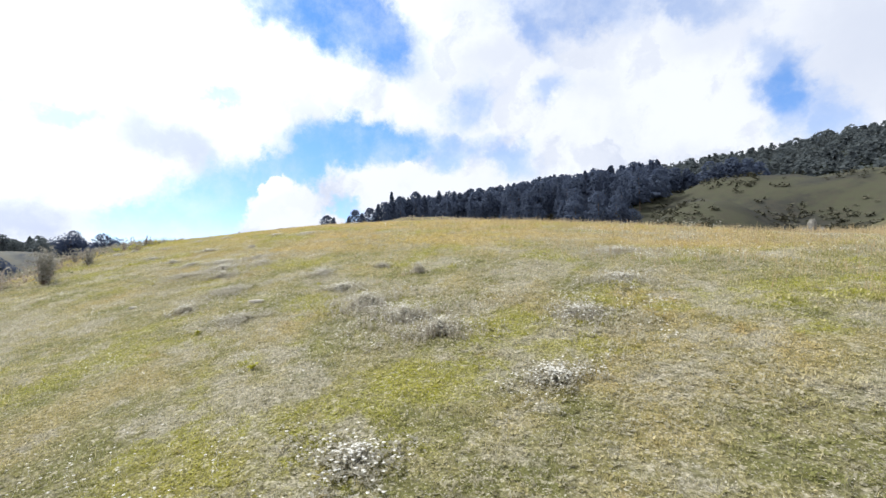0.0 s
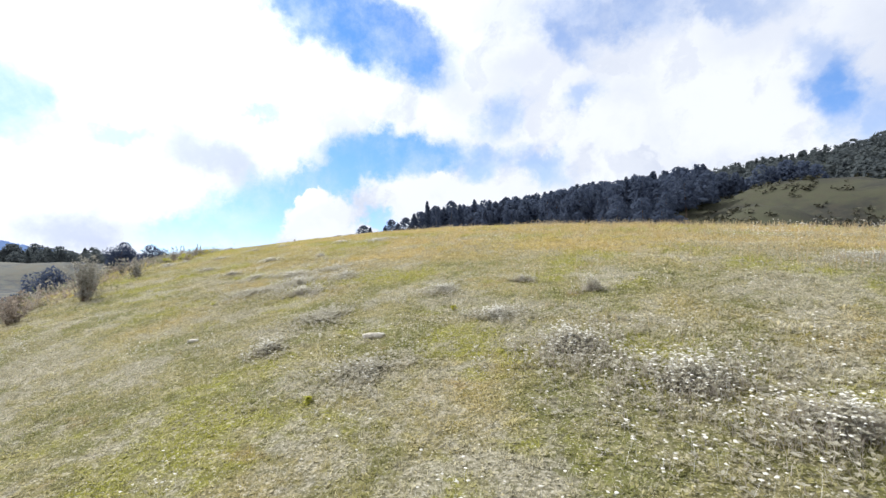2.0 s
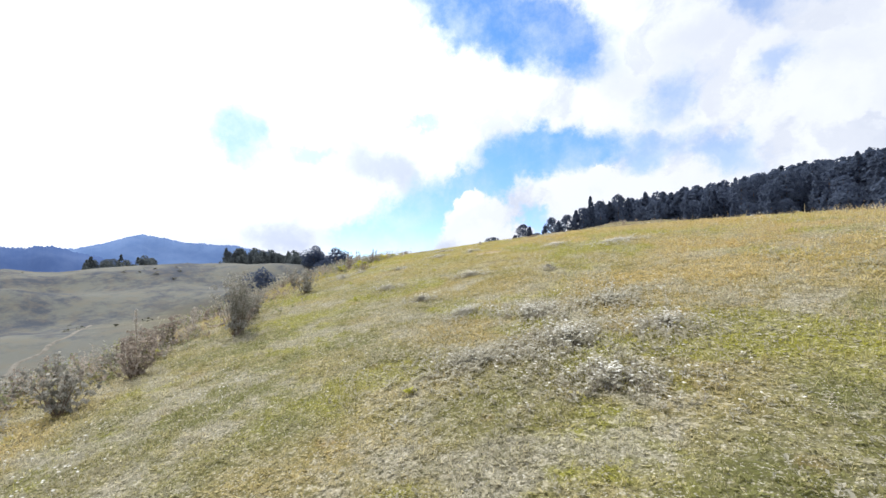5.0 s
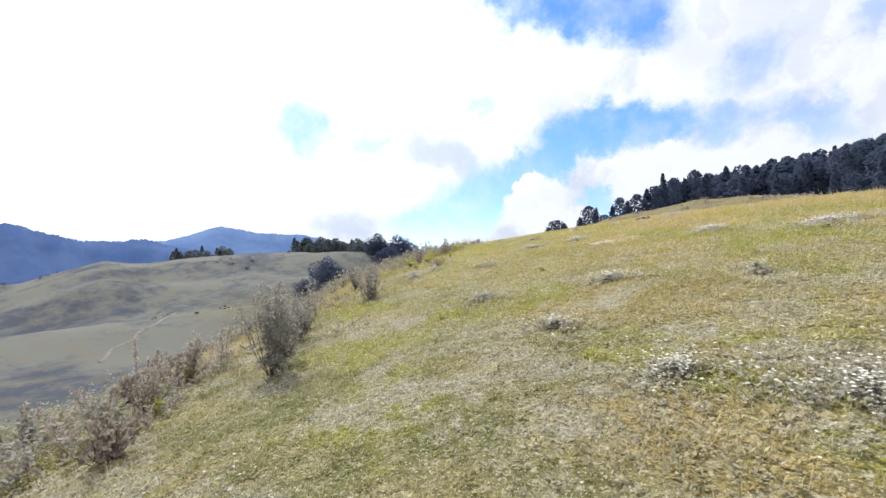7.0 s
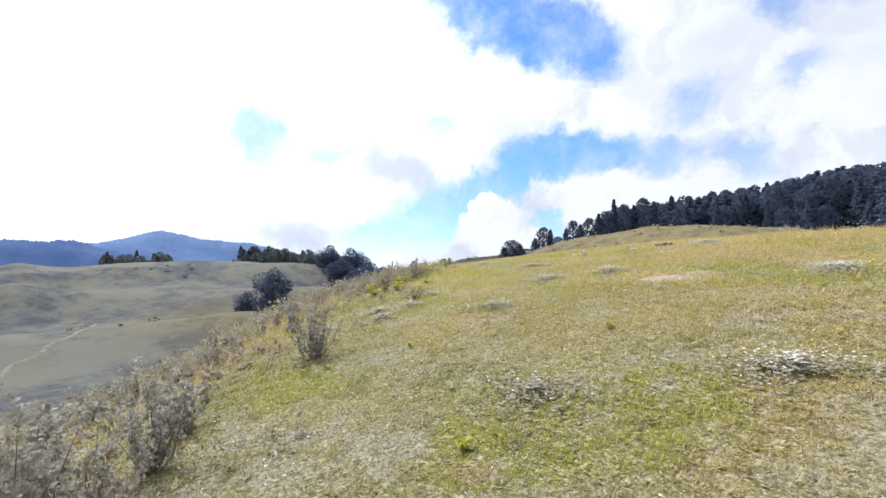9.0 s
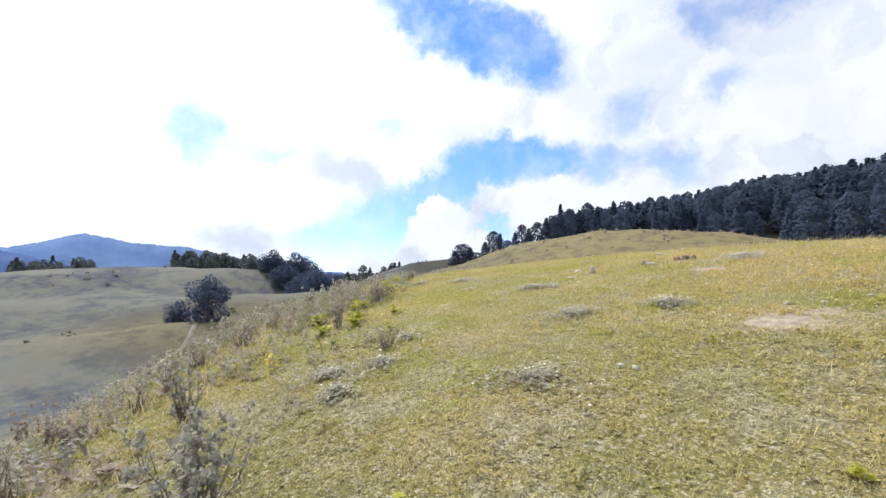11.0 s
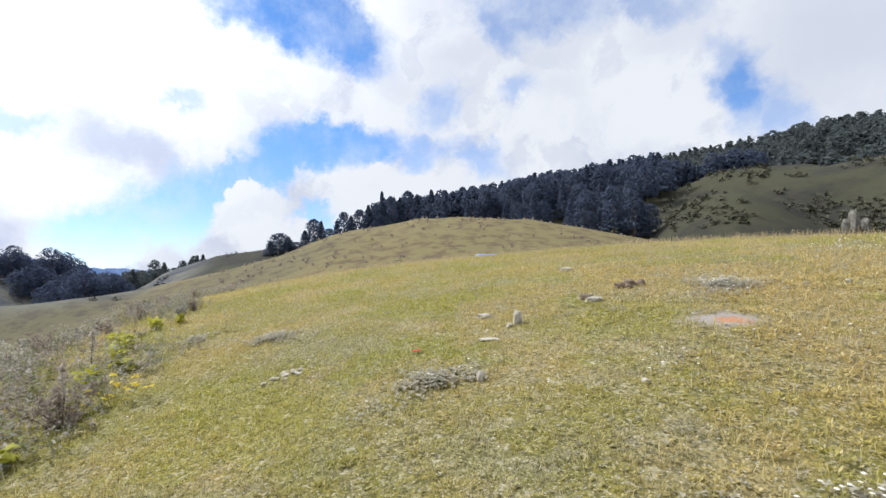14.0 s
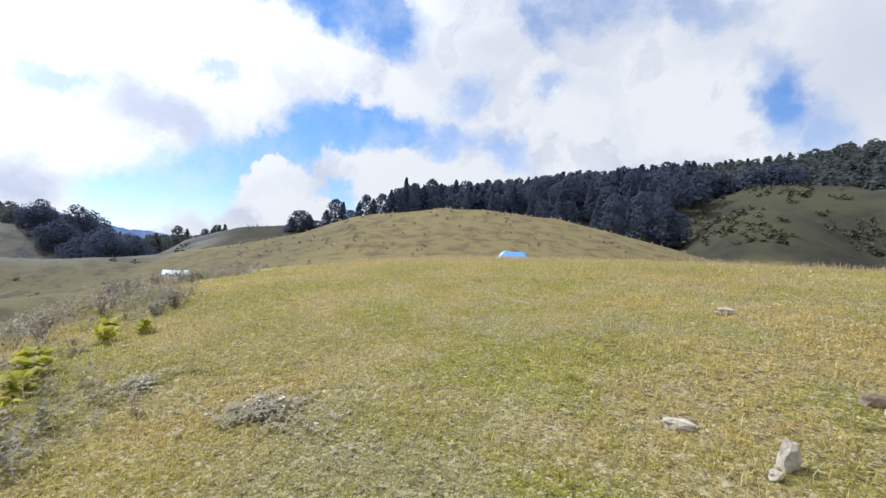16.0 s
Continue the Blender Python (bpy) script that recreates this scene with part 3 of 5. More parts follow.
def crown(seed, count, size, kind):
    """A unit-high crown: 'fir' is a ragged spire of tiers, 'pine' broader with a rounded, open top, 'round' a broadleaf head of lobes."""
    rng = np.random.default_rng(seed)
    if kind == "round":
        lobes = [(0, 0, 0.62, 0.30)] + [(0.26 * math.cos(a), 0.26 * math.sin(a), rng.uniform(0.36, 0.68), rng.uniform(0.17, 0.25)) for a in np.arange(0, 6.2, 0.9)] + [(0.24 * math.cos(a), 0.24 * math.sin(a), 0.2, 0.2) for a in np.arange(0.4, 6.2, 1.2)] + [(0.05, -0.05, 0.84, 0.16)]
        cs, os_ = [], []
        for x, y, z, r in lobes:
            d = rng.normal(0, 1, (count // len(lobes), 3))
            d /= np.linalg.norm(d, axis=1, keepdims=True)
            cs.append(np.array((x, y, z)) + d * r * rng.uniform(0.75, 1.05, (len(d), 1)))
            os_.append(d)
        c, o = np.concatenate(cs), np.concatenate(os_)
        return sprays(rng, c, o, size)
    z = rng.uniform(0, 1, count) ** 1.25
    a = rng.uniform(0, 2 * math.pi, count)
    low = 0.10 if kind == "fir" else 0.24
    if kind == "fir":
        tiers = 0.72 + 0.38 * np.abs(np.sin(z * 22 + seed + 0.6 * np.sin(a * 2 + seed)))
        r = 0.20 * (1 - z) ** 0.8 * tiers + 0.012
    else:
        lump = 0.7 + 0.4 * np.abs(np.sin(a * 1.5 + seed + z * 9)) * np.abs(np.cos(z * 7 + seed))
        r = 0.24 * np.sqrt(np.clip(1 - ((z - 0.32) / 0.70) ** 2, 0, 1)) * lump + 0.012
    r = r * rng.uniform(0.55, 1.08, count)
    c = np.stack([r * np.cos(a), r * np.sin(a), low + (1 - low) * z - 0.10 * r], -1)
    return sprays(rng, c, np.stack([np.cos(a), np.sin(a), 0 * a], -1), size)


TREE_MESHES = []
for seed_, kind_ in ((1, "fir"), (2, "pine"), (3, "fir"), (4, "pine"), (5, "fir"), (6, "pine")):
    TREE_MESHES.append((fast_mesh("trunk", *trunk_mesh(seed=seed_), BARK, True), fast_mesh("crown", *crown(seed_, 1100, 0.026, kind_), HAZED_NEEDLES)))


def polar(centre, az, r):
    return centre[0] + r * np.sin(np.radians(az)), centre[1] + r * np.cos(np.radians(az))


def plant_tree(x, y, h, width, kind, turn, label, group):
    tree = new("conifer_tree")
    part("trunk", TREE_MESHES[kind][0], tree)
    part("crown", TREE_MESHES[kind][1], tree)
    tagged(tree, label, "tree", group)
    tree.matrix_basis = pose(x, y, float(ground_z(x, y)) - 0.3, 0, 0, turn) @ Matrix.Diagonal((width, width, h, 1))


def wood_edge():
    rng = np.random.default_rng(5)
    spots = [(az + rng.uniform(-0.35, 0.35), rng.uniform(204, 226), rng.uniform(13, 21)) for az in np.arange(-0.5, 29.5, 0.75)]
    spots += [(12.0, 186, 17), (13.4, 187, 16), (15.6, 184, 19), (16.8, 186, 15), (20.2, 182, 17), (22.0, 176, 19), (23.6, 180, 14), (25.0, 172, 20), (26.2, 176, 14), (27.2, 170, 18), (28.2, 172, 14), (29.0, 174, 12)]
    # the rank on the shoulder of the knoll, by the height of its tops over the eye
    for az, r, el in ((-17.6, 168, 3.8), (-16.6, 170, 4.7), (-15.6, 172, 4.3), (-14.8, 178, 3.6), (-13.6, 178, 5.0), (-12.5, 180, 6.4), (-11.6, 182, 6.1), (-10.6, 186, 5.2), (-9.7, 190, 6.2), (-8.8, 192, 7.2), (-7.9, 195, 6.7), (-6.8, 198, 7.5), (-5.7, 200, 8.0),
                      (-4.8, 203, 8.3), (-3.9, 205, 9.7), (-2.7, 207, 9.1), (-1.6, 209, 8.9), (-0.6, 210, 9.7), (0.6, 212, 9.2)):
        x, y = polar(END, az, r)
        spots.append((az, r, 4.0 + r * math.tan(radians(el)) - float(ground_z(x, y))))
    for n, (az, r, h) in enumerate(spots):
        x, y = polar(END, az, r)
        w = min(max(h, 14), 19) * rng.uniform(0.95, 1.35)
        plant_tree(x, y, h, w, n % 6, (n * 77) % 360, "tall dark conifer at the edge of the wood, tinted blue for haze" if h > 14 else "small dark conifer on the shoulder of the knoll", "conifers behind the knoll")


wood_edge()


def far_woods(mountain):
    """The wood on the mountain and the copses across the valley, as one mesh."""
    rng = np.random.default_rng(6)
    small = [crown(s, 300, 0.044, kd) for s, kd in ((11, "pine"), (12, "fir"), (13, "pine"), (14, "fir"))]
    far_ones = [crown(s, 100, 0.075, kd) for s, kd in ((15, "pine"), (16, "fir"), (17, "pine"), (18, "round"))]
    sets = []

    def fill(centre, a0, a1, r0, r1, count, h0, h1, wide=1.15, keep=None, kinds=None):
        kinds = kinds or small
        az, r = rng.uniform(a0, a1, count), np.sqrt(rng.uniform(r0 * r0, r1 * r1, count))
        if keep is not None:
            ok = keep(az, r)
            az, r = az[ok], r[ok]
        x, y = polar(centre, az, r)
        z = ground_z(x, y) - 0.5
        h = rng.uniform(h0, h1, len(x))
        w = h * rng.uniform(0.9, 1.3, len(x)) * wide
        pick = rng.integers(0, 4, len(x))
        for j in range(4):
            q = pick == j
            if q.any():
                sets.append(scatter(kinds[j], np.stack([x, y, z], -1)[q], rng.uniform(0, 6.3, q.sum()), np.stack([w, w, h], -1)[q]))

    if mountain:
        fill(END, 14, 75, 430, 720, 1700, 10, 17, 1.5, None, far_ones)
        fill(MID, -50, -38, 270, 340, 130, 6, 11, 1.4)
        fill(MID, -63, -56.5, 275, 330, 40, 4, 9, 1.5)
        fill(MID, -31, -24.5, 270, 335, 80, 7, 12, 1.3)
        fill(MID, -39, -30, 220, 275, 60, 5, 11, 1.3)
    else:
        near_woods(fill)
    v, f = join(sets)
    # the mountain mesh takes the needle colour with more haze in it
    return fast_mesh("far_wood", v, f, PALE_HAZED_NEEDLES if mountain else HAZED_NEEDLES)


def near_woods(fill):
    fill(END, -5, 31, 222, 305, 800, 11, 18)
    fill(END, 29, 40, 262, 350, 260, 10, 15, 1.2)


tagged(new("far_wood", far_woods(False)), "dense dark conifer wood behind the knoll", "wood", kind="stuff")
tagged(new("mountain_wood", far_woods(True)), "distant wood covering the upper mountainside, coloured paler for haze", "wood", kind="stuff")


def limbs(seed):
    rng = np.random.default_rng(seed)
    sets = [trunk_mesh(7, 5, 0.035, 0.6, seed)]
    for i in range(7):
        a, z0, L = i * 0.9 + rng.uniform(-0.2, 0.2), rng.uniform(0.22, 0.42), rng.uniform(0.25, 0.38)
        t = np.array([0, 0.5, 1.0])
        v = []
        for q in t:
            c = np.array((L * 0.8 * q * math.cos(a), L * 0.8 * q * math.sin(a), z0 + L * 0.8 * q + 0.05 * q * q))
            for s in range(4):
                b = s * math.pi / 2
                v.append(c + (0.014 * (1 - 0.8 * q)) * np.array((math.cos(b), math.sin(b), 0)))
        f = [(r * 4 + s, r * 4 + (s + 1) % 4, (r + 1) * 4 + (s + 1) % 4, (r + 1) * 4 + s) for r in range(2) for s in range(4)]
        sets.append((np.array(v), np.array(f)))
    return join(sets)


ROUND_MESHES = [(fast_mesh("trunk", *limbs(s), BARK, True), fast_mesh("crown", *crown(s, 3200, 0.026, "round"), HAZED_FOLIAGE)) for s in (21, 22, 23)]


def valley_trees():
    """Dark broad trees below the bank and in the hollow."""
    spots = [(-72.6, 72.8, 8.4, 8.2), (-78.6, 72.0, 4.6, 5.0)]
    for az, r, h, w in ((-41, 150, 9, 11), (-39.5, 140, 9, 11), (-38, 150, 10, 12), (-37.6, 128, 9, 11), (-36, 140, 10, 12), (-35.6, 118, 8.5, 10), (-34.5, 130, 9, 10), (-34, 146, 9, 11), (-33.3, 122, 7, 8), (-40, 162, 9, 11), (-36.8, 158, 10, 11), (-32.6, 150, 7, 9)):
        spots.append((*polar(END, az, r), h * 0.84, w * 0.95))
    for n, (x, y, h, w) in enumerate(spots):
        tree = new("broad_tree")
        part("trunk", ROUND_MESHES[n % 3][0], tree)
        part("crown", ROUND_MESHES[n % 3][1], tree)
        tagged(tree, "dark rounded broadleaf tree on the valley slope" if n > 1 else "dark rounded tree among rocks below the bank", "tree", "trees in the valley")
        tree.matrix_basis = pose(x, y, float(ground_z(x, y)) - 0.3, 0, 0, n * 50) @ Matrix.Diagonal((w, w, h, 1))


valley_trees()


# ---- turf ----
def blade(rng, h, lean, width, a):
    ca, sa = math.cos(a), math.sin(a)
    px, py = -sa * width, ca * width
    bx, by = ca * lean * 0.35, sa * lean * 0.35
    return [(-px, -py, 0), (px, py, 0), (bx + px * 0.7, by + py * 0.7, h * 0.6), (bx - px * 0.7, by - py * 0.7, h * 0.6), (ca * lean, sa * lean, h)]


def tuft(seed, blades, h, lean, width, base):
    rng = np.random.default_rng(seed)
    v, f = [], []
    for i in range(blades):
        n = len(v)
        a = rng.uniform(0, 6.3)
        q = blade(rng, h * rng.uniform(0.5, 1.1), lean * rng.uniform(0.4, 1.3), width * rng.uniform(0.7, 1.3), a)
        ox, oy = rng.normal(0, base, 2)
        v += [(x + ox, y + oy, z) for x, y, z in q]
        f += [(n, n + 1, n + 2), (n, n + 2, n + 3), (n + 3, n + 2, n + 4)]
    return np.array(v), np.array(f)


def rosette(seed, leaves, size):
    """A flat herb: small oval leaves folded along the middle."""
    rng = np.random.default_rng(seed)
    v, f = [], []
    for i in range(leaves):
        a, n = 6.283 * i / leaves + rng.uniform(-0.4, 0.4), len(v)
        L, w, up = size * rng.uniform(0.6, 1.1), size * rng.uniform(0.22, 0.38), size * rng.uniform(0.1, 0.9)
        ca, sa = math.cos(a), math.sin(a)
        for px, py, pz in ((0, 0, 0.004), (L * 0.5, w, up * 0.8), (L, 0, up), (L * 0.5, -w, up * 0.8)):
            v.append((px * ca - py * sa, px * sa + py * ca, pz))
        f += [(n, n + 1, n + 2), (n, n + 2, n + 3)]
    return np.array(v), np.array(f)


def cushion(seed, leaves, r=0.055, h=0.04):
    """A low dome of small upright leaves."""
    rng = np.random.default_rng(seed)
    v, f = [], []
    for i in range(leaves):
        a, q = rng.uniform(0, 6.3), math.sqrt(rng.random())
        c = np.array((r * q * math.cos(a), r * q * math.sin(a), h * (1 - q * q) * rng.uniform(0.6, 1.0)))
        b, up = a + rng.normal(0, 0.8), rng.uniform(0.3, 1.2)
        L, w = rng.uniform(0.017, 0.031), rng.uniform(0.004, 0.008)
        d = np.array((math.cos(b) * math.cos(up), math.sin(b) * math.cos(up), math.sin(up)))
        side = np.array((-math.sin(b), math.cos(b), 0))
        n = len(v)
        v += [c, c + d * L * 0.5 + side * w, c + d * L, c + d * L * 0.5 - side * w]
        f += [(n, n + 1, n + 2), (n, n + 2, n + 3)]
    return np.array(v), np.array(f)


LINE = np.array([(0, 0), (-2.9, 3.9), (-4.6, 6.6), (-6.8, 9.1), (-8.2, 10.8), (-9.9, 13.5), (-10.7, 16.8), (-11.4, 19.3), (-12.0, 23.0)])


def from_line(x, y):
    """Distance from the trodden line."""
    best = np.full(len(x), 1e9)
    for (ax, ay), (bx, by) in zip(LINE[:-1], LINE[1:]):
        dx, dy = bx - ax, by - ay
        t = np.clip(((x - ax) * dx + (y - ay) * dy) / (dx * dx + dy * dy), 0, 1)
        best = np.minimum(best, np.hypot(x - ax - t * dx, y - ay - t * dy))
    return best


def bare_at(x, y):
    q = np.zeros(len(x), bool)
    for cx, cy, turn, sx, sy in BARE + [(-8.0, 20.6, -20, 0.32, 0.22)]:
        c, s = math.cos(radians(turn)), math.sin(radians(turn))
        u, v = (x - cx) * c + (y - cy) * s, -(x - cx) * s + (y - cy) * c
        q |= (u / sx) ** 2 + (v / sy) ** 2 < 0.42
    return q


def strew(rng, count, falloff, x0=-17, x1=9, y0=-0.5, y1=36):
    """Points on the meadow, thinner away from the trodden line."""
    x, y = rng.uniform(x0, x1, count), rng.uniform(y0, y1, count)
    d = from_line(x, y)
    ok = (rng.random(count) < np.interp(d, *falloff)) & ~bare_at(x, y)
    x, y = x[ok], y[ok]
    return np.stack([x, y, ground_z(x, y) - 0.004], -1), d[ok]


def lay(name, templates, pts, sizes, mat_, label, rng, lean=0.15):
    sets = []
    pick = rng.integers(0, len(templates), len(pts))
    for j, tm in enumerate(templates):
        q = pick == j
        if q.any():
            sets.append(scatter(tm, pts[q], rng.uniform(0, 6.3, q.sum()), sizes[q], rng.normal(0, lean, (q.sum(), 2))))
    v, f = join(sets)
    return tagged(new(name, fast_mesh(name, v, f, mat_)), label, "grass", kind="stuff")


def turf():
    rng = np.random.default_rng(8)
    fall = ((0, 3, 5, 8, 13, 20, 40), (1, 0.8, 0.55, 0.32, 0.14, 0.06, 0.03))
    pts, d = strew(rng, 150000, fall)
    grow = np.interp(d, (0, 6, 20), (1.0, 1.35, 2.0)) * np.interp(pts[:, 1], (8, 18), (0.85, 1.1))
    lay("meadow_grass", [tuft(s, 5, 0.045, 0.026, 0.0018, 0.022) for s in range(6)], pts, grow * rng.uniform(0.6, 1.5, len(pts)), GRASS, "short tufted meadow grass, yellow-green and partly dry", rng)
    pts, d = strew(rng, 270000, fall)
    grow = np.interp(d, (0, 6, 20), (1.0, 1.4, 2.3)) * np.interp(pts[:, 1], (10, 20), (1.0, 0.8))
    lay("meadow_herbs", [rosette(s, 4, 0.018) for s in range(20, 28)], pts, grow * rng.uniform(0.6, 1.6, len(pts)), GRASS, "low leafy herbs growing through the turf", rng, 0.3)
    pts, d = strew(rng, 120000, fall)
    patch = bumps(pts[:, 0], pts[:, 1], 0.9, 7) + 0.6 * bumps(pts[:, 0], pts[:, 1], 0.37, 8)
    pts, d = pts[patch > 0.02], d[patch > 0.02]
    grow = np.interp(d, (0, 6, 20), (1.0, 1.4, 2.2))
    lay("grey_herbs", [rosette(s, 6, 0.019) for s in range(30, 34)], pts, grow * rng.uniform(0.6, 1.4, len(pts)), GREYLEAF, "pale grey woolly herbs in loose patches", rng, 0.3)
    # cushions of small leaves, which give the turf its lumps
    near_fall = ((0, 3, 5, 8, 13, 40), (1, 0.85, 0.6, 0.4, 0.2, 0.04))
    pts, d = strew(rng, 95000, near_fall)
    lump = bumps(pts[:, 0], pts[:, 1], 0.5, 12) + 0.5 * bumps(pts[:, 0], pts[:, 1], 1.7, 13)
    grey = bumps(pts[:, 0], pts[:, 1], 0.9, 7) + 0.6 * bumps(pts[:, 0], pts[:, 1], 0.37, 8) > 0.12
    grey &= rng.random(len(pts)) < np.interp(pts[:, 1], (10, 15), (1.0, 0.2))
    size = np.interp(d, (0, 8, 20), (0.8, 1.5, 2.4)) * rng.uniform(0.5, 1.3, len(pts)) * (1 + 0.5 * lump)
    size = np.stack([size, size, size * rng.uniform(0.5, 1.2, len(pts))], -1)
    lay("leafy_cushions", [cushion(s, 18) for s in range(90, 96)], pts[~grey], size[~grey], GRASS, "low cushions of small leaves in the turf", rng, 0.1)
    lay("grey_cushions", [cushion(s, 18) for s in range(96, 100)], pts[grey], size[grey], GREYLEAF, "low cushions of silvery herbs in the turf", rng, 0.1)
    # tall dry grass, thickest along the brow to the east
    x, y = rng.uniform(-16, 22, 52000), rng.uniform(4, 46, 52000)
    d = from_line(x, y)
    ok = (d > 3.5) & (bumps(x, y, 1.6, 9) + rng.normal(0, 0.25, len(x)) > np.interp(d, (4, 12), (0.25, -0.1))) & (x > edge_x(y) + 0.3)
    x, y, d = x[ok], y[ok], d[ok]
    pts = np.stack([x, y, ground_z(x, y) - 0.01], -1)
    lay("dry_grass", [tuft(s, 3, 0.20, 0.07, 0.0034, 0.06) for s in range(50, 54)], pts, np.interp(d, (3, 10, 30), (0.5, 1.0, 1.3)) * rng.uniform(0.5, 1.5, len(pts)), STRAW, "tall straw-coloured dry grass along the brow", rng)


turf()


# ---- flowers, shrubs and herbs ----
def flower(seed, h=0.10, head=0.0085):
    """A thin stem with a flat papery head."""
    rng = np.random.default_rng(seed)
    v = [(-0.001, 0, 0), (0.001, 0, 0), (0.008, 0.004, h)]
    f = [(0, 1, 2)]
    n = len(v)
    v.append((0.008, 0.004, h + head * 0.5))
    k = 6
    for i in range(k):
        a, r = 6.283 * i / k, head * rng.uniform(0.8, 1.2)
        v.append((0.008 + r * math.cos(a), 0.004 + r * math.sin(a), h + rng.uniform(-0.15, 0.25) * head))
    f += [(n, n + 1 + i, n + 1 + (i + 1) % k) for i in range(k)]
    return np.array(v), np.array(f)


def meadow_flowers():
    rng = np.random.default_rng(12)
    x, y = rng.uniform(-13, 9, 100000), rng.uniform(0, 30, 100000)
    d = from_line(x, y)
    patch = bumps(x, y, 0.8, 4) + 0.7 * bumps(x, y, 0.3, 5) + rng.normal(0, 0.15, len(x))
    ok = (patch > 0.32 + 0.024 * y) & (x > edge_x(y)) & (rng.random(len(x)) < np.interp(d, (0, 5, 12, 20), (0.7, 0.7, 0.5, 0.25)))
    x, y, d = x[ok], y[ok], d[ok]
    pts = np.stack([x, y, ground_z(x, y)], -1)
    ob = lay("white_flowers", [flower(s, h) for s, h in ((1, 0.05), (2, 0.08), (3, 0.11))], pts, np.interp(d, (0, 8, 20), (0.9, 1.5, 2.1)) * rng.uniform(0.7, 1.4, len(pts)), PETAL, "scattered small white everlasting flowers", rng, 0.2)
    tagged(ob, category="flowers")


meadow_flowers()


def flower_clump(x, y, r, h, seed, flowers=0.75, label="bushy clump of grey herbs with white papery flowers"):
    rng = np.random.default_rng(seed)
    clump = new("flower_clump")
    n = int((480 if h > 0.05 else 1100) * r * r + 50)
    a, q = rng.uniform(0, 6.3, n), r * np.abs(rng.normal(0, 0.55, n))
    q = q * (0.7 + 0.3 * np.sin(a * 2 + seed) + 0.25 * np.sin(a * 3 + 2 * seed))
    px, py = q * np.cos(a), q * np.sin(a) * 0.85
    z0 = ground_z(x + px, y + py) - float(ground_z(x, y))
    dome = h * np.exp(-((q / r) ** 2)) * rng.uniform(0.35, 1.2, n) + 0.015
    at = np.stack([px, py, z0], -1)
    stalks = scatter(tuft(seed, 3, 1.0, 0.25, 0.018, 0.12), at, rng.uniform(0, 6.3, n), np.stack([np.full(n, 0.12), np.full(n, 0.12), dome], -1), rng.normal(0, 0.25, (n, 2)))
    leaves = []
    for layer in (0.15, 0.5, 0.85) if h > 0.05 else (0.2, 0.9):
        p2 = at + np.stack([rng.normal(0, 0.02, n), rng.normal(0, 0.02, n), dome * layer], -1)
        leaves.append(scatter(rosette(seed + 7, 5, 0.024), p2, rng.uniform(0, 6.3, n), rng.uniform(0.5, 1.3, n), rng.normal(0, 0.5, (n, 2))))
    m = max(4, int(n * flowers * 0.7))
    p3 = at[:m] + np.stack([rng.normal(0, 0.02, m), rng.normal(0, 0.02, m), np.maximum(dome[:m] - 0.05, -0.03)], -1)
    heads = scatter(flower(seed, 0.06, 0.008), p3, rng.uniform(0, 6.3, m), rng.uniform(0.7, 1.6, m), rng.normal(0, 0.3, (m, 2)))
    if h > 0.05:
        tagged(part("dry_growth", fast_mesh("dry_growth", *stalks, STALK), clump), kind="stuff")
    tagged(part("foliage", fast_mesh("foliage", *join(leaves), HERB), clump), kind="stuff")
    tagged(part("bloom", fast_mesh("bloom", *heads, PETAL), clump, "white papery flower heads"), kind="stuff")
    clump.matrix_basis = pose(x, y, float(ground_z(x, y)))
    tagged(clump, label, "plant", "flowering herb clumps")


for i_, (x_, y_, r_, h_) in enumerate((
    (-1.1, 6.5, 0.75, 0.2), (-0.5, 5.7, 0.75, 0.22), (-0.05, 5.0, 0.6, 0.2), (-1.7, 7.6, 0.5, 0.1), (-0.55, 2.75, 0.4, 0.1), (1.6, 5.2, 0.7, 0.12), (2.6, 6.6, 0.8, 0.12), (0.9, 3.6, 0.5, 0.1), (3.5, 9.0, 0.8, 0.12),
    (-0.47, 8.35, 0.22, 0.28), (-1.24, 9.2, 0.25, 0.18), (-4.15, 7.2, 0.35, 0.14), (-2.4, 9.0, 0.5, 0.1), (-6.57, 11.75, 0.4, 0.1), (-7.46, 14.3, 0.4, 0.1),
    (-7.65, 12.7, 0.35, 0.12), (-8.9, 18.35, 0.4, 0.12), (-6.0, 14.1, 0.22, 0.16), (-7.3, 21.6, 0.6, 0.12), (-5.0, 16.5, 0.6, 0.1), (-5.2, 10.6, 0.8, 0.16), (-4.8, 9.8, 0.6, 0.16), (-5.7, 11.5, 0.6, 0.14), (-4.4, 10.9, 0.5, 0.14), (-6.4, 17.2, 0.5, 0.1),
)):
    flower_clump(x_, y_, r_ * 1.35, h_ * (0.6 if h_ >= 0.2 else 0.42), 100 + i_)
for i_, (x_, y_, r_) in enumerate(((-3.9, 8.2, 0.9), (-5.9, 10.2, 0.8), (-12.05, 16.65, 0.55), (-10.1, 16.3, 0.6), (-11.65, 16.9, 0.4), (-11.75, 17.75, 0.3), (-4.9, 11.9, 0.8), (-9.9, 18.2, 0.6), (-10.6, 20.2, 0.5), (-12.4, 22.2, 0.6), (-9.0, 13.9, 0.6), (-11.7, 16.2, 0.35), (-13.6, 22.8, 0.4), (-2.9, 6.4, 0.7))):
    flower_clump(x_, y_, r_, 0.035, 150 + i_, 0.12, "low mat of silver-grey herbs in the turf")


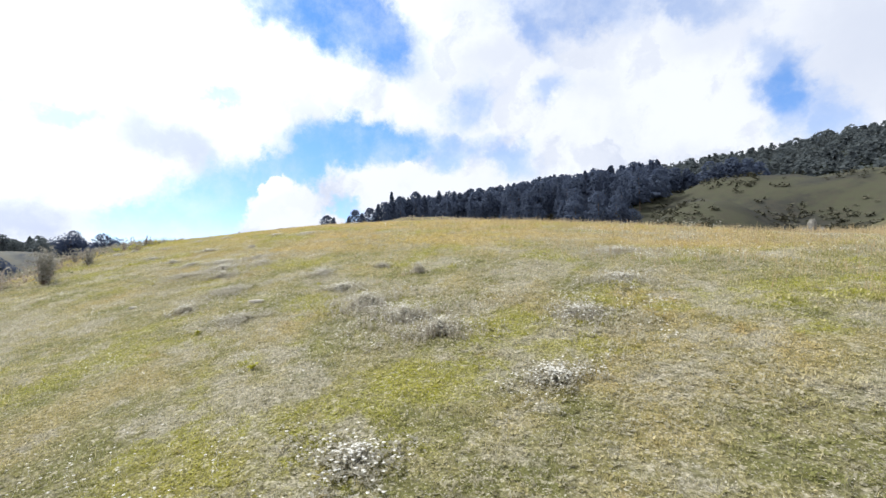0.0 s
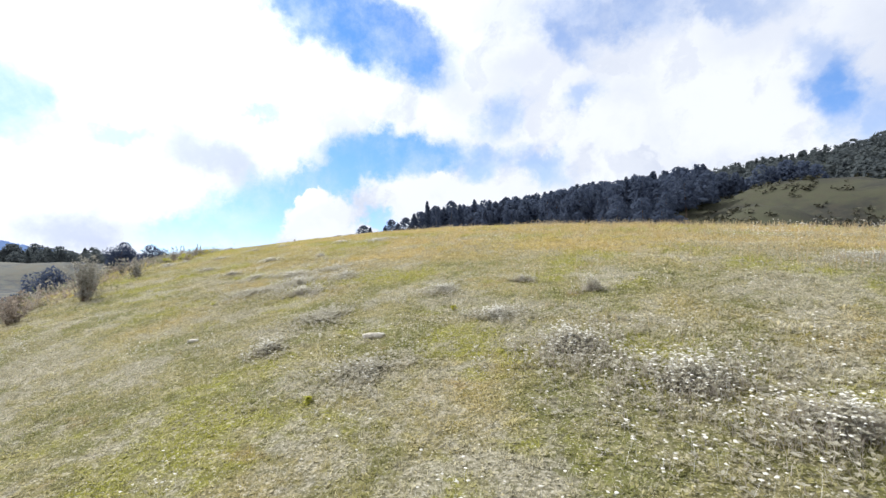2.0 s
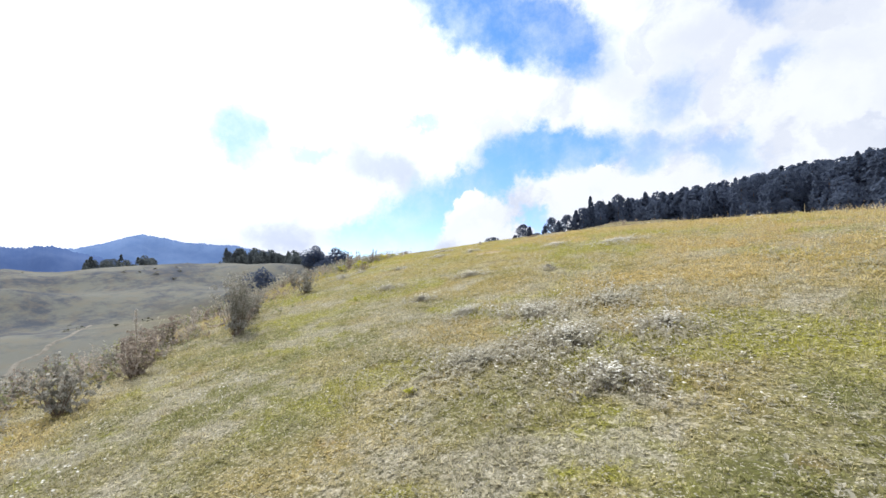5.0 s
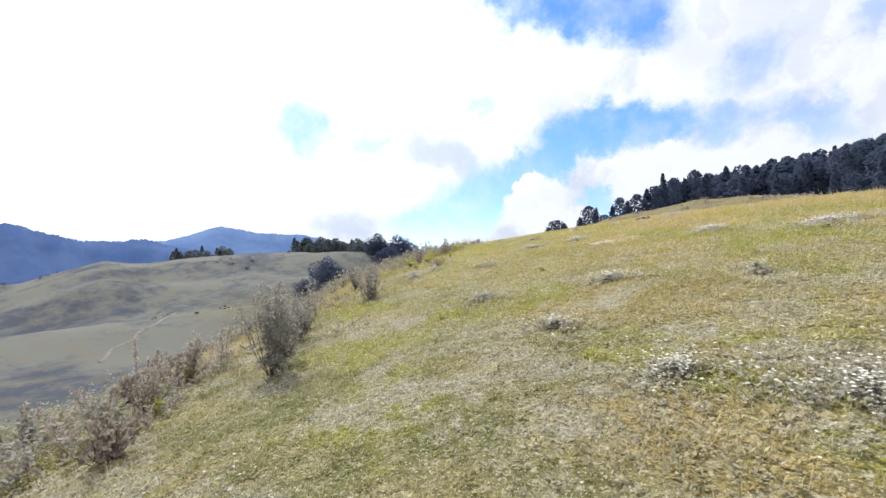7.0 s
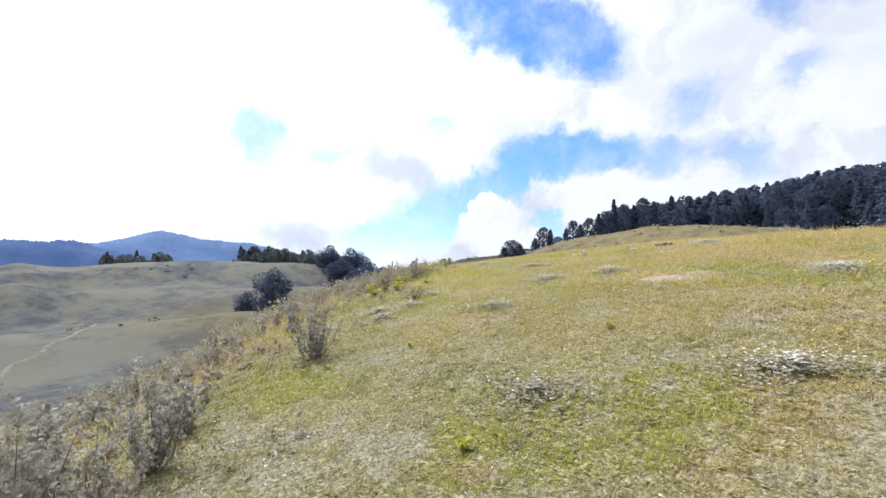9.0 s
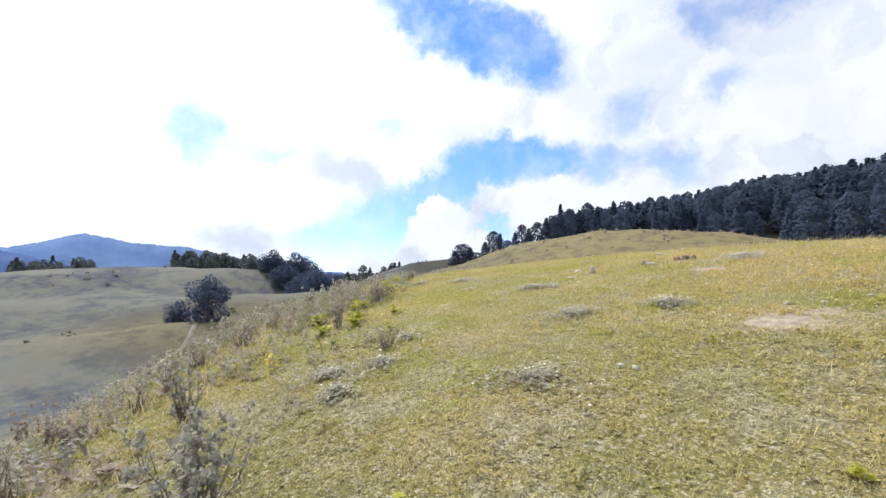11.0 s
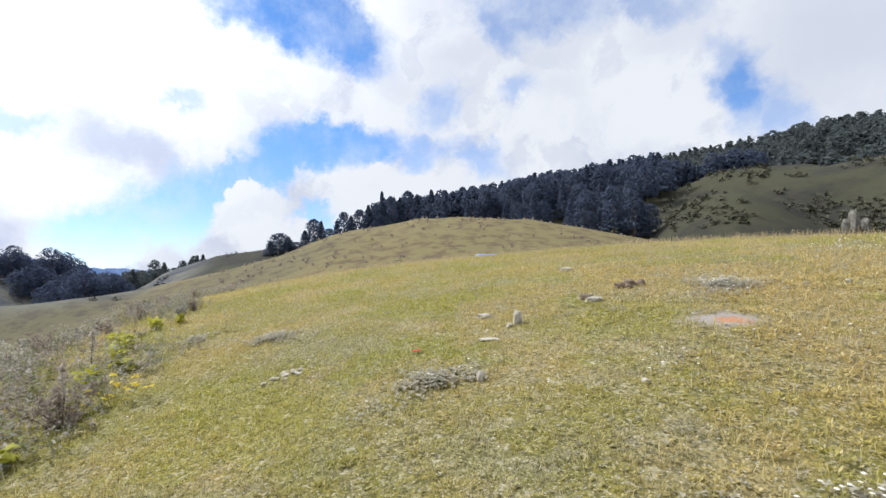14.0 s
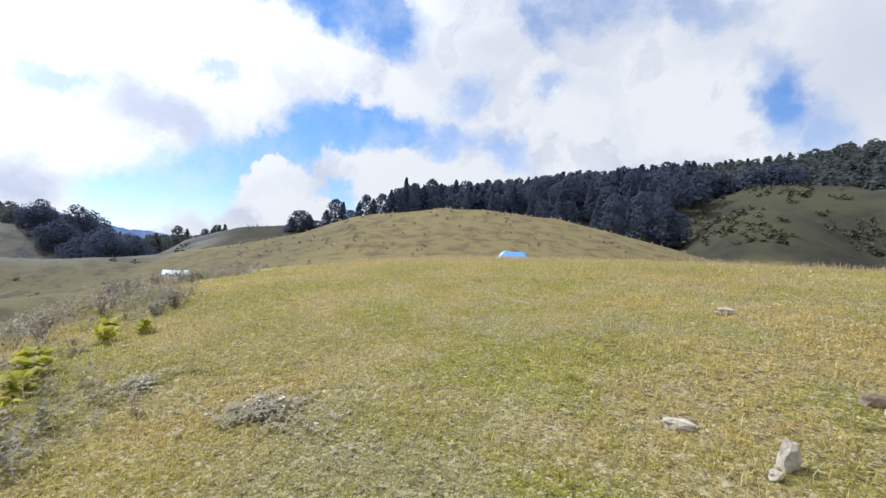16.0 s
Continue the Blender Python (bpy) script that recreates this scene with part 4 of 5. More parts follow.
def tubes(rng, n, h, w, bend=0.3, rad=0.007, segs=4):
    """Curved tapering stems that fan out from one foot: verts, faces and points along them."""
    vs, fs, along, off = [], [], [], 0
    for i in range(n):
        a, lean = rng.uniform(0, 6.3), rng.uniform(0.05, 1.0) * w / 2
        L = h * rng.uniform(0.6, 1.05)
        foot = rng.normal(0, 0.05 * w, 2)
        wob = rng.normal(0, bend * 0.08, (segs + 1, 2))
        for j in range(segs + 1):
            t = j / segs
            c = np.array((foot[0] + lean * t ** 0.75 * math.cos(a) + wob[j, 0] * t, foot[1] + lean * t ** 0.75 * math.sin(a) + wob[j, 1] * t, L * t))
            along.append((c, t, a))
            r = rad * (1.1 - t) * rng.uniform(0.8, 1.2)
            for s in range(3):
                b = s * 2.094
                vs.append(c + r * np.array((math.cos(b), math.sin(b), 0)))
            if j:
                o = off + (j - 1) * 3
                fs += [(o + s, o + (s + 1) % 3, o + 3 + (s + 1) % 3, o + 3 + s) for s in range(3)]
        off += 3 * (segs + 1)
    return np.array(vs), np.array(fs), along


def shrub(x, y, h, w, stems, leaves, leaf, mat_, seed, label, low=0.04, split=True):
    rng = np.random.default_rng(seed)
    thing = new("shrub")
    v, f, along = tubes(rng, stems, h, w)
    if split:
        nv, nf = 15, 12
        for i in range(stems):
            part("stem", fast_mesh("stem", v[i * nv:(i + 1) * nv], f[i * nf:(i + 1) * nf] - i * nv, TWIG), thing)
    else:
        tagged(part("branching", fast_mesh("branching", v, f, TWIG), thing), kind="stuff")
    spots = [(c, a) for c, t, a in along if t >= low]
    pick = rng.integers(0, len(spots), leaves)
    c = np.array([spots[i][0] for i in pick]) + rng.normal(0, 0.028 * max(h, 0.5), (leaves, 3))
    c[:, 2] = np.maximum(c[:, 2], 0.03)
    o = np.stack([np.cos([spots[i][1] for i in pick]), np.sin([spots[i][1] for i in pick]), np.zeros(leaves)], -1)
    tagged(part("foliage", fast_mesh("foliage", *sprays(rng, c, o, leaf), mat_), thing), kind="stuff")
    thing.matrix_basis = pose(x, y, float(ground_z(x, y)) - 0.02, 0, 0, seed * 40)
    return tagged(thing, label, "shrub", "shrubs along the bank")


GREYB, DRYB = "leafy grey-green shrub with upright stems on the grassy bank", "withered brown low shrub at the edge of the bank"
shrub(-10.38, 11.72, 0.98, 0.62, 26, 5200, 0.013, SHRUB_LEAF, 1, GREYB)
shrub(-10.62, 11.98, 0.80, 0.55, 20, 3000, 0.013, SHRUB_LEAF, 2, GREYB)
shrub(-11.25, 12.75, 0.62, 0.55, 22, 2000, 0.014, SHRUB_LEAF, 3, GREYB)
shrub(-11.60, 13.2, 0.42, 0.6, 18, 900, 0.019, SHRUB_LEAF, 11, GREYB)
shrub(-10.9, 12.3, 0.32, 0.5, 16, 500, 0.019, BROWN, 12, DRYB)
shrub(-10.42, 10.2, 0.42, 0.6, 20, 1100, 0.019, BROWN, 4, DRYB)
shrub(-10.15, 9.3, 0.5, 0.75, 24, 1300, 0.020, SHRUB_LEAF, 5, GREYB)
shrub(-11.33, 10.95, 0.42, 0.5, 18, 800, 0.016, BROWN, 13, DRYB)
shrub(-11.9, 11.7, 0.45, 0.3, 12, 600, 0.016, BROWN, 14, DRYB)
shrub(-11.62, 14.72, 0.55, 0.68, 26, 1300, 0.018, SHRUB_LEAF, 6, GREYB)
shrub(-11.82, 17.4, 0.24, 0.46, 26, 420, 0.010, BROWN, 7, "small dark twiggy shrub beside a pale patch")
shrub(-12.95, 15.85, 0.5, 0.6, 14, 1000, 0.014, SHRUB_LEAF, 8, GREYB)
shrub(-13.2, 18.6, 0.55, 0.35, 8, 500, 0.016, BROWN, 9, "tall withered brown herb on the bank")
shrub(-13.6, 20.6, 0.35, 0.7, 14, 900, 0.016, BROWN, 10, DRYB)


def bank_growth():
    """Withered bushes and herbs down the brow of the bank."""
    rng = np.random.default_rng(31)
    n = 0
    for y in np.arange(3.5, 44, 0.42):
        s = rng.uniform(0.1, 3.6) + (0.9 if 12.2 < y < 17 else 0.0)
        x = float(edge_x(y)) - s
        if y > 25:
            x += 0.8
        h = rng.uniform(0.22, 0.42)
        grey = rng.random() < 0.35
        shrub(x, y, h, h * rng.uniform(0.9, 1.5), int(rng.uniform(8, 14)), int(rng.uniform(300, 560)), 0.019, SHRUB_LEAF if grey else BROWN, 200 + n, "low grey-leaved bush on the brow of the bank" if grey else "withered brown bush on the brow of the bank", 0.1, False)
        n += 1


bank_growth()


def tall_herbs():
    """Pale seeding herbs standing along the brow."""
    rng = np.random.default_rng(36)
    n = 0
    for y in np.concatenate([np.arange(7, 15, 0.2), np.arange(15.5, 27, 0.36)]):
        x = float(edge_x(y)) - rng.uniform(-0.2, 2.2) - (0.7 if 12.2 < y < 16.5 else 0.0)
        h = rng.uniform(0.22, 0.5)
        pale = rng.random() < 0.6
        shrub(x, y, h, h * 0.7, 7, 170, 0.016, HERB if pale else BROWN, 400 + n, "pale seeding herb standing on the brow of the bank" if pale else "withered brown herb standing on the brow", 0.3, False)
        n += 1


tall_herbs()


def bank_herbs():
    """Withered grass and herbs that cover the brow and the upper bank."""
    rng = np.random.default_rng(33)
    y = rng.uniform(1, 46, 24000)
    s = rng.uniform(-0.9, 5.0, 24000)
    x = edge_x(y) - s
    ok = (s + rng.normal(0, 0.5, len(s)) > -0.1) & (bumps(x, y, 0.8, 6) + rng.normal(0, 0.4, len(s)) > -0.2)
    x, y = x[ok], y[ok]
    pts = np.stack([x, y, ground_z(x, y) - 0.01], -1)
    half = len(pts) // 2
    ob = lay("withered_herbs", [rosette(s_, 7, 0.07) for s_ in range(70, 74)], pts[:half], rng.uniform(0.6, 1.9, half), BROWN, "withered brown herbs covering the bank", rng, 0.6)
    tagged(ob, category="herbs")
    lay("bank_grass", [tuft(s_, 5, 0.17, 0.09, 0.003, 0.04) for s_ in range(80, 84)], pts[half:], rng.uniform(0.5, 1.5, len(pts) - half), STRAW, "rough dry grass on the bank", rng, 0.3)


bank_herbs()


def flower_spike(x, y, h, seed):
    """A tall withered stalk set with dry seed pods."""
    rng = np.random.default_rng(seed)
    thing = new("seed_stalk")
    v, f, along = tubes(rng, 1, h, 0.12, 0.2, 0.008)
    part("stalk", fast_mesh("stalk", v, f, TWIG), thing)
    top = [c for c, t, a in along]
    q = rng.uniform(0.35, 1.0, 150) * (len(top) - 1)
    lo = np.minimum(q.astype(int), len(top) - 2)
    base = np.array(top)
    c = base[lo] + (base[lo + 1] - base[lo]) * (q - lo)[:, None] + rng.normal(0, 0.022, (150, 3)) * (1.25 - q / len(top))[:, None]
    tagged(part("seed_head", fast_mesh("seed_head", *sprays(rng, c, rng.normal(0, 1, (150, 3)), 0.014), STALK), thing), kind="stuff")
    thing.matrix_basis = pose(x, y, float(ground_z(x, y)) - 0.02)
    tagged(thing, "tall withered stalk with pale seed pods on the bank", "plant", "seed stalks on the bank")


for i_, (x_, y_, h_) in enumerate(((-11.55, 10.95, 0.85), (-11.9, 11.2, 0.6), (-11.1, 10.5, 0.5), (-11.75, 12.0, 0.55), (-12.1, 12.3, 0.5), (-10.9, 9.9, 0.45), (-13.75, 19.9, 0.7), (-13.6, 20.6, 0.6), (-14.2, 20.4, 0.55), (-14.6, 22.4, 0.5))):
    flower_spike(x_, y_, h_, 500 + i_)


def bank_weeds():
    """Grey-green weeds and their withered stems, thick where the turf ends at the brow."""
    rng = np.random.default_rng(52)
    y = rng.uniform(6, 36, 13000)
    s = rng.uniform(-2.1, 4.2, 13000)
    x = edge_x(y) - s
    ok = bumps(x, y, 0.45, 14) + 0.5 * bumps(x, y, 1.3, 15) + rng.normal(0, 0.2, len(s)) > np.interp(s - 1.7 * ((y > 12.0) & (y < 16.8)) + 0.6 * ((y > 17.5) & (y < 23)), (-1.5, -0.6, 0.5), (0.75, 0.1, -0.15))
    x, y = x[ok], y[ok]
    pts = np.stack([x, y, ground_z(x, y) - 0.01], -1)
    kinds = rng.random(len(pts))
    for name, lo, hi, mat_, label in (("weeds", 0.0, 0.45, SHRUB_LEAF, "grey-green weeds on the brow of the bank"), ("green_weeds", 0.45, 0.75, WEED, "dull green weeds on the brow of the bank"), ("dead_weeds", 0.75, 1.0, BROWN, "dead brown weeds on the brow of the bank")):
        q = (kinds >= lo) & (kinds < hi)
        ob = lay(name, [weed(s_, 26) for s_ in range(110, 116)], pts[q], rng.uniform(0.5, 1.35, q.sum()), mat_, label, rng, 0.25)
        tagged(ob, category="weeds")


def weed(seed, leaves, h=0.24, r=0.09):
    """A bushy herb: pointed leaves all the way up a few leaning stems."""
    rng = np.random.default_rng(seed)
    v, f = [], []
    for i in range(4):
        a, n = rng.uniform(0, 6.3), len(v)
        v += [(-0.002, 0, 0), (0.002, 0, 0), (r * math.cos(a), r * math.sin(a), h * rng.uniform(0.8, 1.15))]
        f.append((n, n + 1, n + 2))
    for i in range(leaves):
        stem, t = v[2 + 3 * (i % 4)], rng.uniform(0.12, 1.0)
        c = np.array(stem) * t
        b, up, L = rng.uniform(0, 6.3), rng.uniform(-0.3, 0.9), rng.uniform(0.035, 0.07) * (1.15 - 0.5 * t)
        d = np.array((math.cos(b) * math.cos(up), math.sin(b) * math.cos(up), math.sin(up)))
        side = np.array((-math.sin(b), math.cos(b), 0)) * L * 0.24
        n = len(v)
        v += [tuple(c), tuple(c + d * L * 0.45 + side), tuple(c + d * L), tuple(c + d * L * 0.45 - side)]
        f += [(n, n + 1, n + 2), (n, n + 2, n + 3)]
    return np.array(v), np.array(f)


bank_weeds()


def hill_scrub():
    """Dark scrub on the gullied spur and the slopes across the valley."""
    rng = np.random.default_rng(44)
    tm = [crown(s_, 26, 0.2, "round") for s_ in (62, 63)]
    sets = []
    for a0, a1, r0, r1, n, lift in ((30, 62, 150, 300, 3600, 0.16), (-36, -16, 120, 215, 500, 0.35), (-95, -33, 85, 190, 620, 0.3)):
        az, r = rng.uniform(a0, a1, n), rng.uniform(r0, r1, n)
        x, y = polar(END, az, r)
        ok = bumps(x, y, 13, 5) + 0.6 * bumps(x, y, 5, 6) + rng.normal(0, 0.2, n) > lift
        x, y = x[ok], y[ok]
        h = rng.uniform(0.5, 1.9, len(x)) * (0.6 if a0 < 0 else 1.0)
        pick = rng.integers(0, 2, len(x))
        for j in range(2):
            q = pick == j
            sets.append(scatter(tm[j], np.stack([x, y, ground_z(x, y) - 0.15], -1)[q], rng.uniform(0, 6.3, q.sum()), np.stack([h * 1.8, h * 1.8, h], -1)[q]))
    v, f = join(sets)
    tagged(new("hill_scrub", fast_mesh("hill_scrub", v, f, SCRUB)), "dark low scrub over the gullied hillsides", "bushes", kind="stuff")


hill_scrub()


def big_leaf(L, w):
    """An ovate leaf, arched along its length and folded at the midrib."""
    v, f = [], []
    for i, (t, q) in enumerate(((0, 0.05), (0.25, 0.8), (0.55, 1.0), (0.82, 0.6), (1.0, 0.03))):
        z = 0.35 * L * math.sin(t * 2.4)
        v += [(L * t, -w * q, z + 0.2 * w * q), (L * t, 0, z), (L * t, w * q, z + 0.2 * w * q)]
        if i:
            o = (i - 1) * 3
            f += [(o, o + 3, o + 4, o + 1), (o + 1, o + 4, o + 5, o + 2)]
    return np.array(v), np.array(f)


LEAF_MESHES = {}


def leafy_plant(x, y, leaves, L, mat_, seed, label, h=0.18):
    rng = np.random.default_rng(seed)
    plant = new("leafy_plant")
    v, f, along = tubes(rng, max(3, leaves // 3), h, h * 1.4, 0.2, 0.005, 3)
    for i in range(len(v) // 12):
        part("stem", fast_mesh("stem", v[i * 12:(i + 1) * 12], f[i * 9:(i + 1) * 9] - i * 12, GRASS), plant)
    tips = [c for c, t, a in along if t > 0.3]
    if mat_.name not in LEAF_MESHES:
        LEAF_MESHES[mat_.name] = [fast_mesh("leaf", *big_leaf(1, w), mat_, True) for w in (0.3, 0.38, 0.45)]
    for i in range(leaves):
        c, q = tips[rng.integers(0, len(tips))], L * rng.uniform(0.6, 1.2)
        leaf = part("leaf", LEAF_MESHES[mat_.name][i % 3], plant)
        leaf.matrix_basis = pose(*c, rng.normal(0, 14), rng.normal(0, 18), rng.uniform(0, 360)) @ Matrix.Diagonal((q, q, q, 1))
    plant.matrix_basis = pose(x, y, float(ground_z(x, y)) - 0.01)
    tagged(plant, label, "plant", "broad-leaved plants")


LEAFY = "clump of broad bright yellow-green leaves on the bank"
for i_, (x_, y_, n_, L_) in enumerate(((-14.8, 23.3, 22, 0.15), (-15.1, 23.6, 16, 0.14), (-14.9, 24.3, 18, 0.12), (-14.7, 24.6, 14, 0.12), (-13.05, 18.9, 20, 0.13), (-13.4, 19.5, 18, 0.12), (-13.2, 18.2, 16, 0.12), (-13.7, 20.1, 18, 0.12), (-13.9, 21.9, 14, 0.12),
                                       (-12.9, 18.55, 16, 0.11), (-13.8, 19.0, 18, 0.13), (-12.15, 18.15, 12, 0.07), (-14.3, 22.4, 14, 0.13), (-14.05, 21.6, 16, 0.13), (-14.5, 22.8, 16, 0.13), (-15.3, 24.9, 14, 0.12), (-14.6, 23.0, 14, 0.12), (-12.6, 19.2, 10, 0.09), (-11.1, 10.9, 8, 0.07))):
    leafy_plant(x_, y_, n_ + 8, L_ * 0.95, BIGLEAF, 300 + i_, LEAFY, 0.13)
for i_, (x_, y_, n_, L_) in enumerate(((-13.4, 20.9, 7, 0.10), (-13.15, 20.75, 5, 0.09), (-13.65, 20.75, 5, 0.09), (-10.95, 12.0, 6, 0.06), (-12.9, 16.9, 5, 0.1))):
    leafy_plant(x_, y_, n_ + 2, L_ * 0.85, YELLOW, 330 + i_, "yellowed broad leaves on a short withered stem", 0.24)
for i_, (x_, y_) in enumerate(((-8.75, 16.95), (-10.5, 14.9), (-9.2, 13.2), (-6.2, 9.6), (-2.2, 8.0), (-3.2, 5.9), (-1.9, 4.5), (-8.6, 15.2))):
    leafy_plant(x_, y_, 12, 0.05, BIGLEAF, 350 + i_, "small green leafy herb in the turf", 0.06)


def tussocks():
    """Brown bushes dotted over the knoll."""
    rng = np.random.default_rng(41)
    tm = crown(61, 40, 0.16, "round")
    az, r = rng.uniform(-26, 34, 900), rng.uniform(48, 118, 900)
    x, y = polar(END, az, r)
    ok = bumps(x, y, 5, 3) + rng.normal(0, 0.3, len(x)) > 0.2
    x, y = x[ok], y[ok]
    z = ground_z(x, y) - 0.05
    h = rng.uniform(0.25, 0.7, len(x))
    v, f = scatter(tm, np.stack([x, y, z], -1), rng.uniform(0, 6.3, len(x)), np.stack([h * 1.6, h * 1.6, h], -1))
    tagged(new("tussocks", fast_mesh("tussocks", v, f, BROWN)), "low brown tussocks dotted over the knoll", "bushes", kind="stuff")


tussocks()


# ---- stones ----
def rock_mesh(seed, sx, sy, sz, mat_, rough=0.22):
    bm = bmesh.new()
    bmesh.ops.create_icosphere(bm, subdivisions=2, radius=0.5)
    off = Vector((seed * 3.7, seed * 1.3, 0))
    for v in bm.verts:
        p = v.co * 2
        # planed faces: squash towards a box, then chip
        big = max(abs(p.x), abs(p.y), abs(p.z))
        p = p.lerp(p / big * 0.8, 0.75)
        p += p.normalized() * noise.noise(p * 1.6 + off) * rough * 1.6
        p += p.normalized() * noise.noise(p * 4.1 + off) * rough * 0.5
        v.co = Vector((p.x * sx, p.y * sy, p.z * sz)) * 0.5
    me = bpy.data.meshes.new("stone")
    bm.to_mesh(me)
    bm.free()
    me.materials.append(mat_)
    return me


def rock(x, y, sx, sy, sz, turn, seed, mat_, label, tilt=0, name="stone"):
    ob = new(name, rock_mesh(seed, sx, sy, sz, mat_))
    ob.matrix_basis = pose(x, y, float(ground_z(x, y)) + sz * 0.28, tilt, 0, turn)
    tagged(ob, label, "stone", "stones in the turf")


PALE = "pale weathered stone lying in the grass"
rock(-3.02, 7.3, 0.27, 0.13, 0.07, 10, 1, STONE, "flat grey-beige stone slab in the grass")
rock(-5.35, 7.78, 0.14, 0.07, 0.05, 20, 2, STONE, PALE)
rock(-9.68, 21.33, 0.10, 0.08, 0.19, 15, 3, STONE, "upright pale pointed stone in the grass", 8)
rock(-9.78, 21.28, 0.07, 0.06, 0.05, 50, 4, STONE, PALE)
rock(-9.97, 21.74, 0.18, 0.08, 0.07, -25, 5, STONE, PALE, 10)
rock(-8.72, 21.72, 0.22, 0.12, 0.08, 15, 6, STONE, PALE)
rock(-8.76, 21.84, 0.18, 0.10, 0.10, -10, 7, DARKSTONE, "brown stone lying against a pale one")
rock(-8.25, 23.97, 0.24, 0.13, 0.09, 10, 8, STONE, PALE)
rock(-10.04, 20.98, 0.22, 0.11, 0.03, -5, 9, STONE, "thin flat stone slab sunk in the turf")
rock(-10.25, 20.14, 0.06, 0.05, 0.09, 0, 10, STONE, "small white stone in the turf")
for i_, (dx_, dy_, w_) in enumerate(((-0.14, 0, 0.13), (0, 0.03, 0.16), (0.12, -0.02, 0.14), (0.03, 0.12, 0.13), (-0.06, -0.08, 0.1))):
    rock(-8.05 + dx_, 22.2 + dy_, w_, w_ * 0.8, w_ * 0.75, i_ * 50, 20 + i_, DARKSTONE, "dark brown stone in a small heap")
for i_, (dx_, dy_, w_) in enumerate(((-0.1, -0.03, 0.09), (-0.02, 0.0, 0.1), (0.06, 0.04, 0.08), (-0.18, -0.1, 0.07), (0.03, 0.08, 0.09), (0.1, 0.0, 0.07), (-0.05, 0.07, 0.08), (0.0, -0.07, 0.07), (0.09, 0.1, 0.06))):
    rock(-11.88 + dx_, 20.88 + dy_, w_, w_ * 0.7, w_ * 0.4, i_ * 70, 30 + i_, STONE, "flat grey-white stone in a small scatter")
for i_, (x_, y_) in enumerate(((-7.62, 17.95), (-7.9, 18.0), (-9.45, 16.5), (-9.35, 16.45), (-7.2, 18.1), (-6.6, 19.6), (-6.2, 21.2), (-9.2, 19.7), (-14.6, 27.2), (-5.2, 22.6), (-14.5, 24.0), (-14.2, 25.2))):
    rock(x_, y_, 0.07, 0.05, 0.04, i_ * 40, 40 + i_, STONE, "small pale stone in the turf")


# ---- a scrap of red wrapper ----
bm_ = bmesh.new()
bmesh.ops.create_grid(bm_, x_segments=5, y_segments=4, size=0.5)
for v_ in bm_.verts:
    v_.co = Vector((v_.co.x * 0.07, v_.co.y * 0.045, 0.012 + 0.012 * noise.noise(v_.co * 5)))
me_ = bpy.data.meshes.new("wrapper")
bm_.to_mesh(me_)
bm_.free()
me_.materials.append(RAG)
wrap = new("wrapper", me_)
wrap.modifiers.new("thick", "SOLIDIFY").thickness = 0.002
wrap.matrix_basis = pose(-10.72, 20.92, float(ground_z(-10.72, 20.92)) + 0.02, 0, 0, 20)
tagged(wrap, "crumpled red wrapper lying in the grass", "litter")


# ---- shelters and standing stones ----
def box(name, sx, sy, sz, mat_, parent, m, bevel=0.02):
    bm = bmesh.new()
    bmesh.ops.create_cube(bm, size=1)
    bmesh.ops.scale(bm, vec=(sx, sy, sz), verts=bm.verts)
    bmesh.ops.bevel(bm, geom=bm.edges[:], offset=bevel, segments=1, affect="EDGES")
    me = bpy.data.meshes.new(name)
    bm.to_mesh(me)
    bm.free()
    me.materials.append(mat_)
    ob = part(name, me, parent)
    ob.matrix_basis = m
    return ob


def sheet(name, a, b, c, d, mat_, parent, sag=0.08, n=8):
    """A slack sheet between four corners."""
    a, b, c, d = (np.array(q, float) for q in (a, b, c, d))
    v = []
    for i in range(n + 1):
        for j in range(n + 1):
            s, t = i / n, j / n
            p = a * (1 - s) * (1 - t) + b * s * (1 - t) + c * s * t + d * (1 - s) * t
            p[2] -= sag * (math.sin(math.pi * s) * 0.6 + math.sin(math.pi * t) * 0.4) + 0.02 * math.sin(9 * s + 4 * t)
            v.append(p)
    w = n + 1
    f = [(i * w + j, (i + 1) * w + j, (i + 1) * w + j + 1, i * w + j + 1) for i in range(n) for j in range(n)]
    ob = part(name, fast_mesh(name, v, f, mat_, True), parent)
    ob.modifiers.new("thick", "SOLIDIFY").thickness = 0.01
    return ob


def tarp_shelter():
    x, y = polar(END, 10.2, 51.0)
    z = float(ground_z(x, y))
    thing = new("tarp_shelter")
    front, back = 0.75, 1.75
    sheet("tarp", (-1.5, -1.1, front), (1.8, -1.1, front - 0.05), (1.3, 1.2, back), (-1.0, 1.2, back + 0.05), TARP, thing)
    sheet("tarp_flap", (-2.05, -1.0, front + 0.1), (-1.5, -1.1, front), (-1.0, 1.2, back + 0.05), (-1.3, 1.25, back - 0.1), TARP_PALE, thing, 0.05)
    for px, py, h in ((-1.5, -1.1, front), (1.8, -1.1, front - 0.05), (1.3, 1.2, back), (-1.0, 1.2, back)):
        box("pole", 0.06, 0.06, h + 0.3, POLE, thing, pose(px, py, (h - 0.3) / 2))
    thing.matrix_basis = pose(x, y, z, 0, 0, -8)
    tagged(thing, "low shelter of blue tarpaulin on wooden poles in the dip", "shelter")


tarp_shelter()


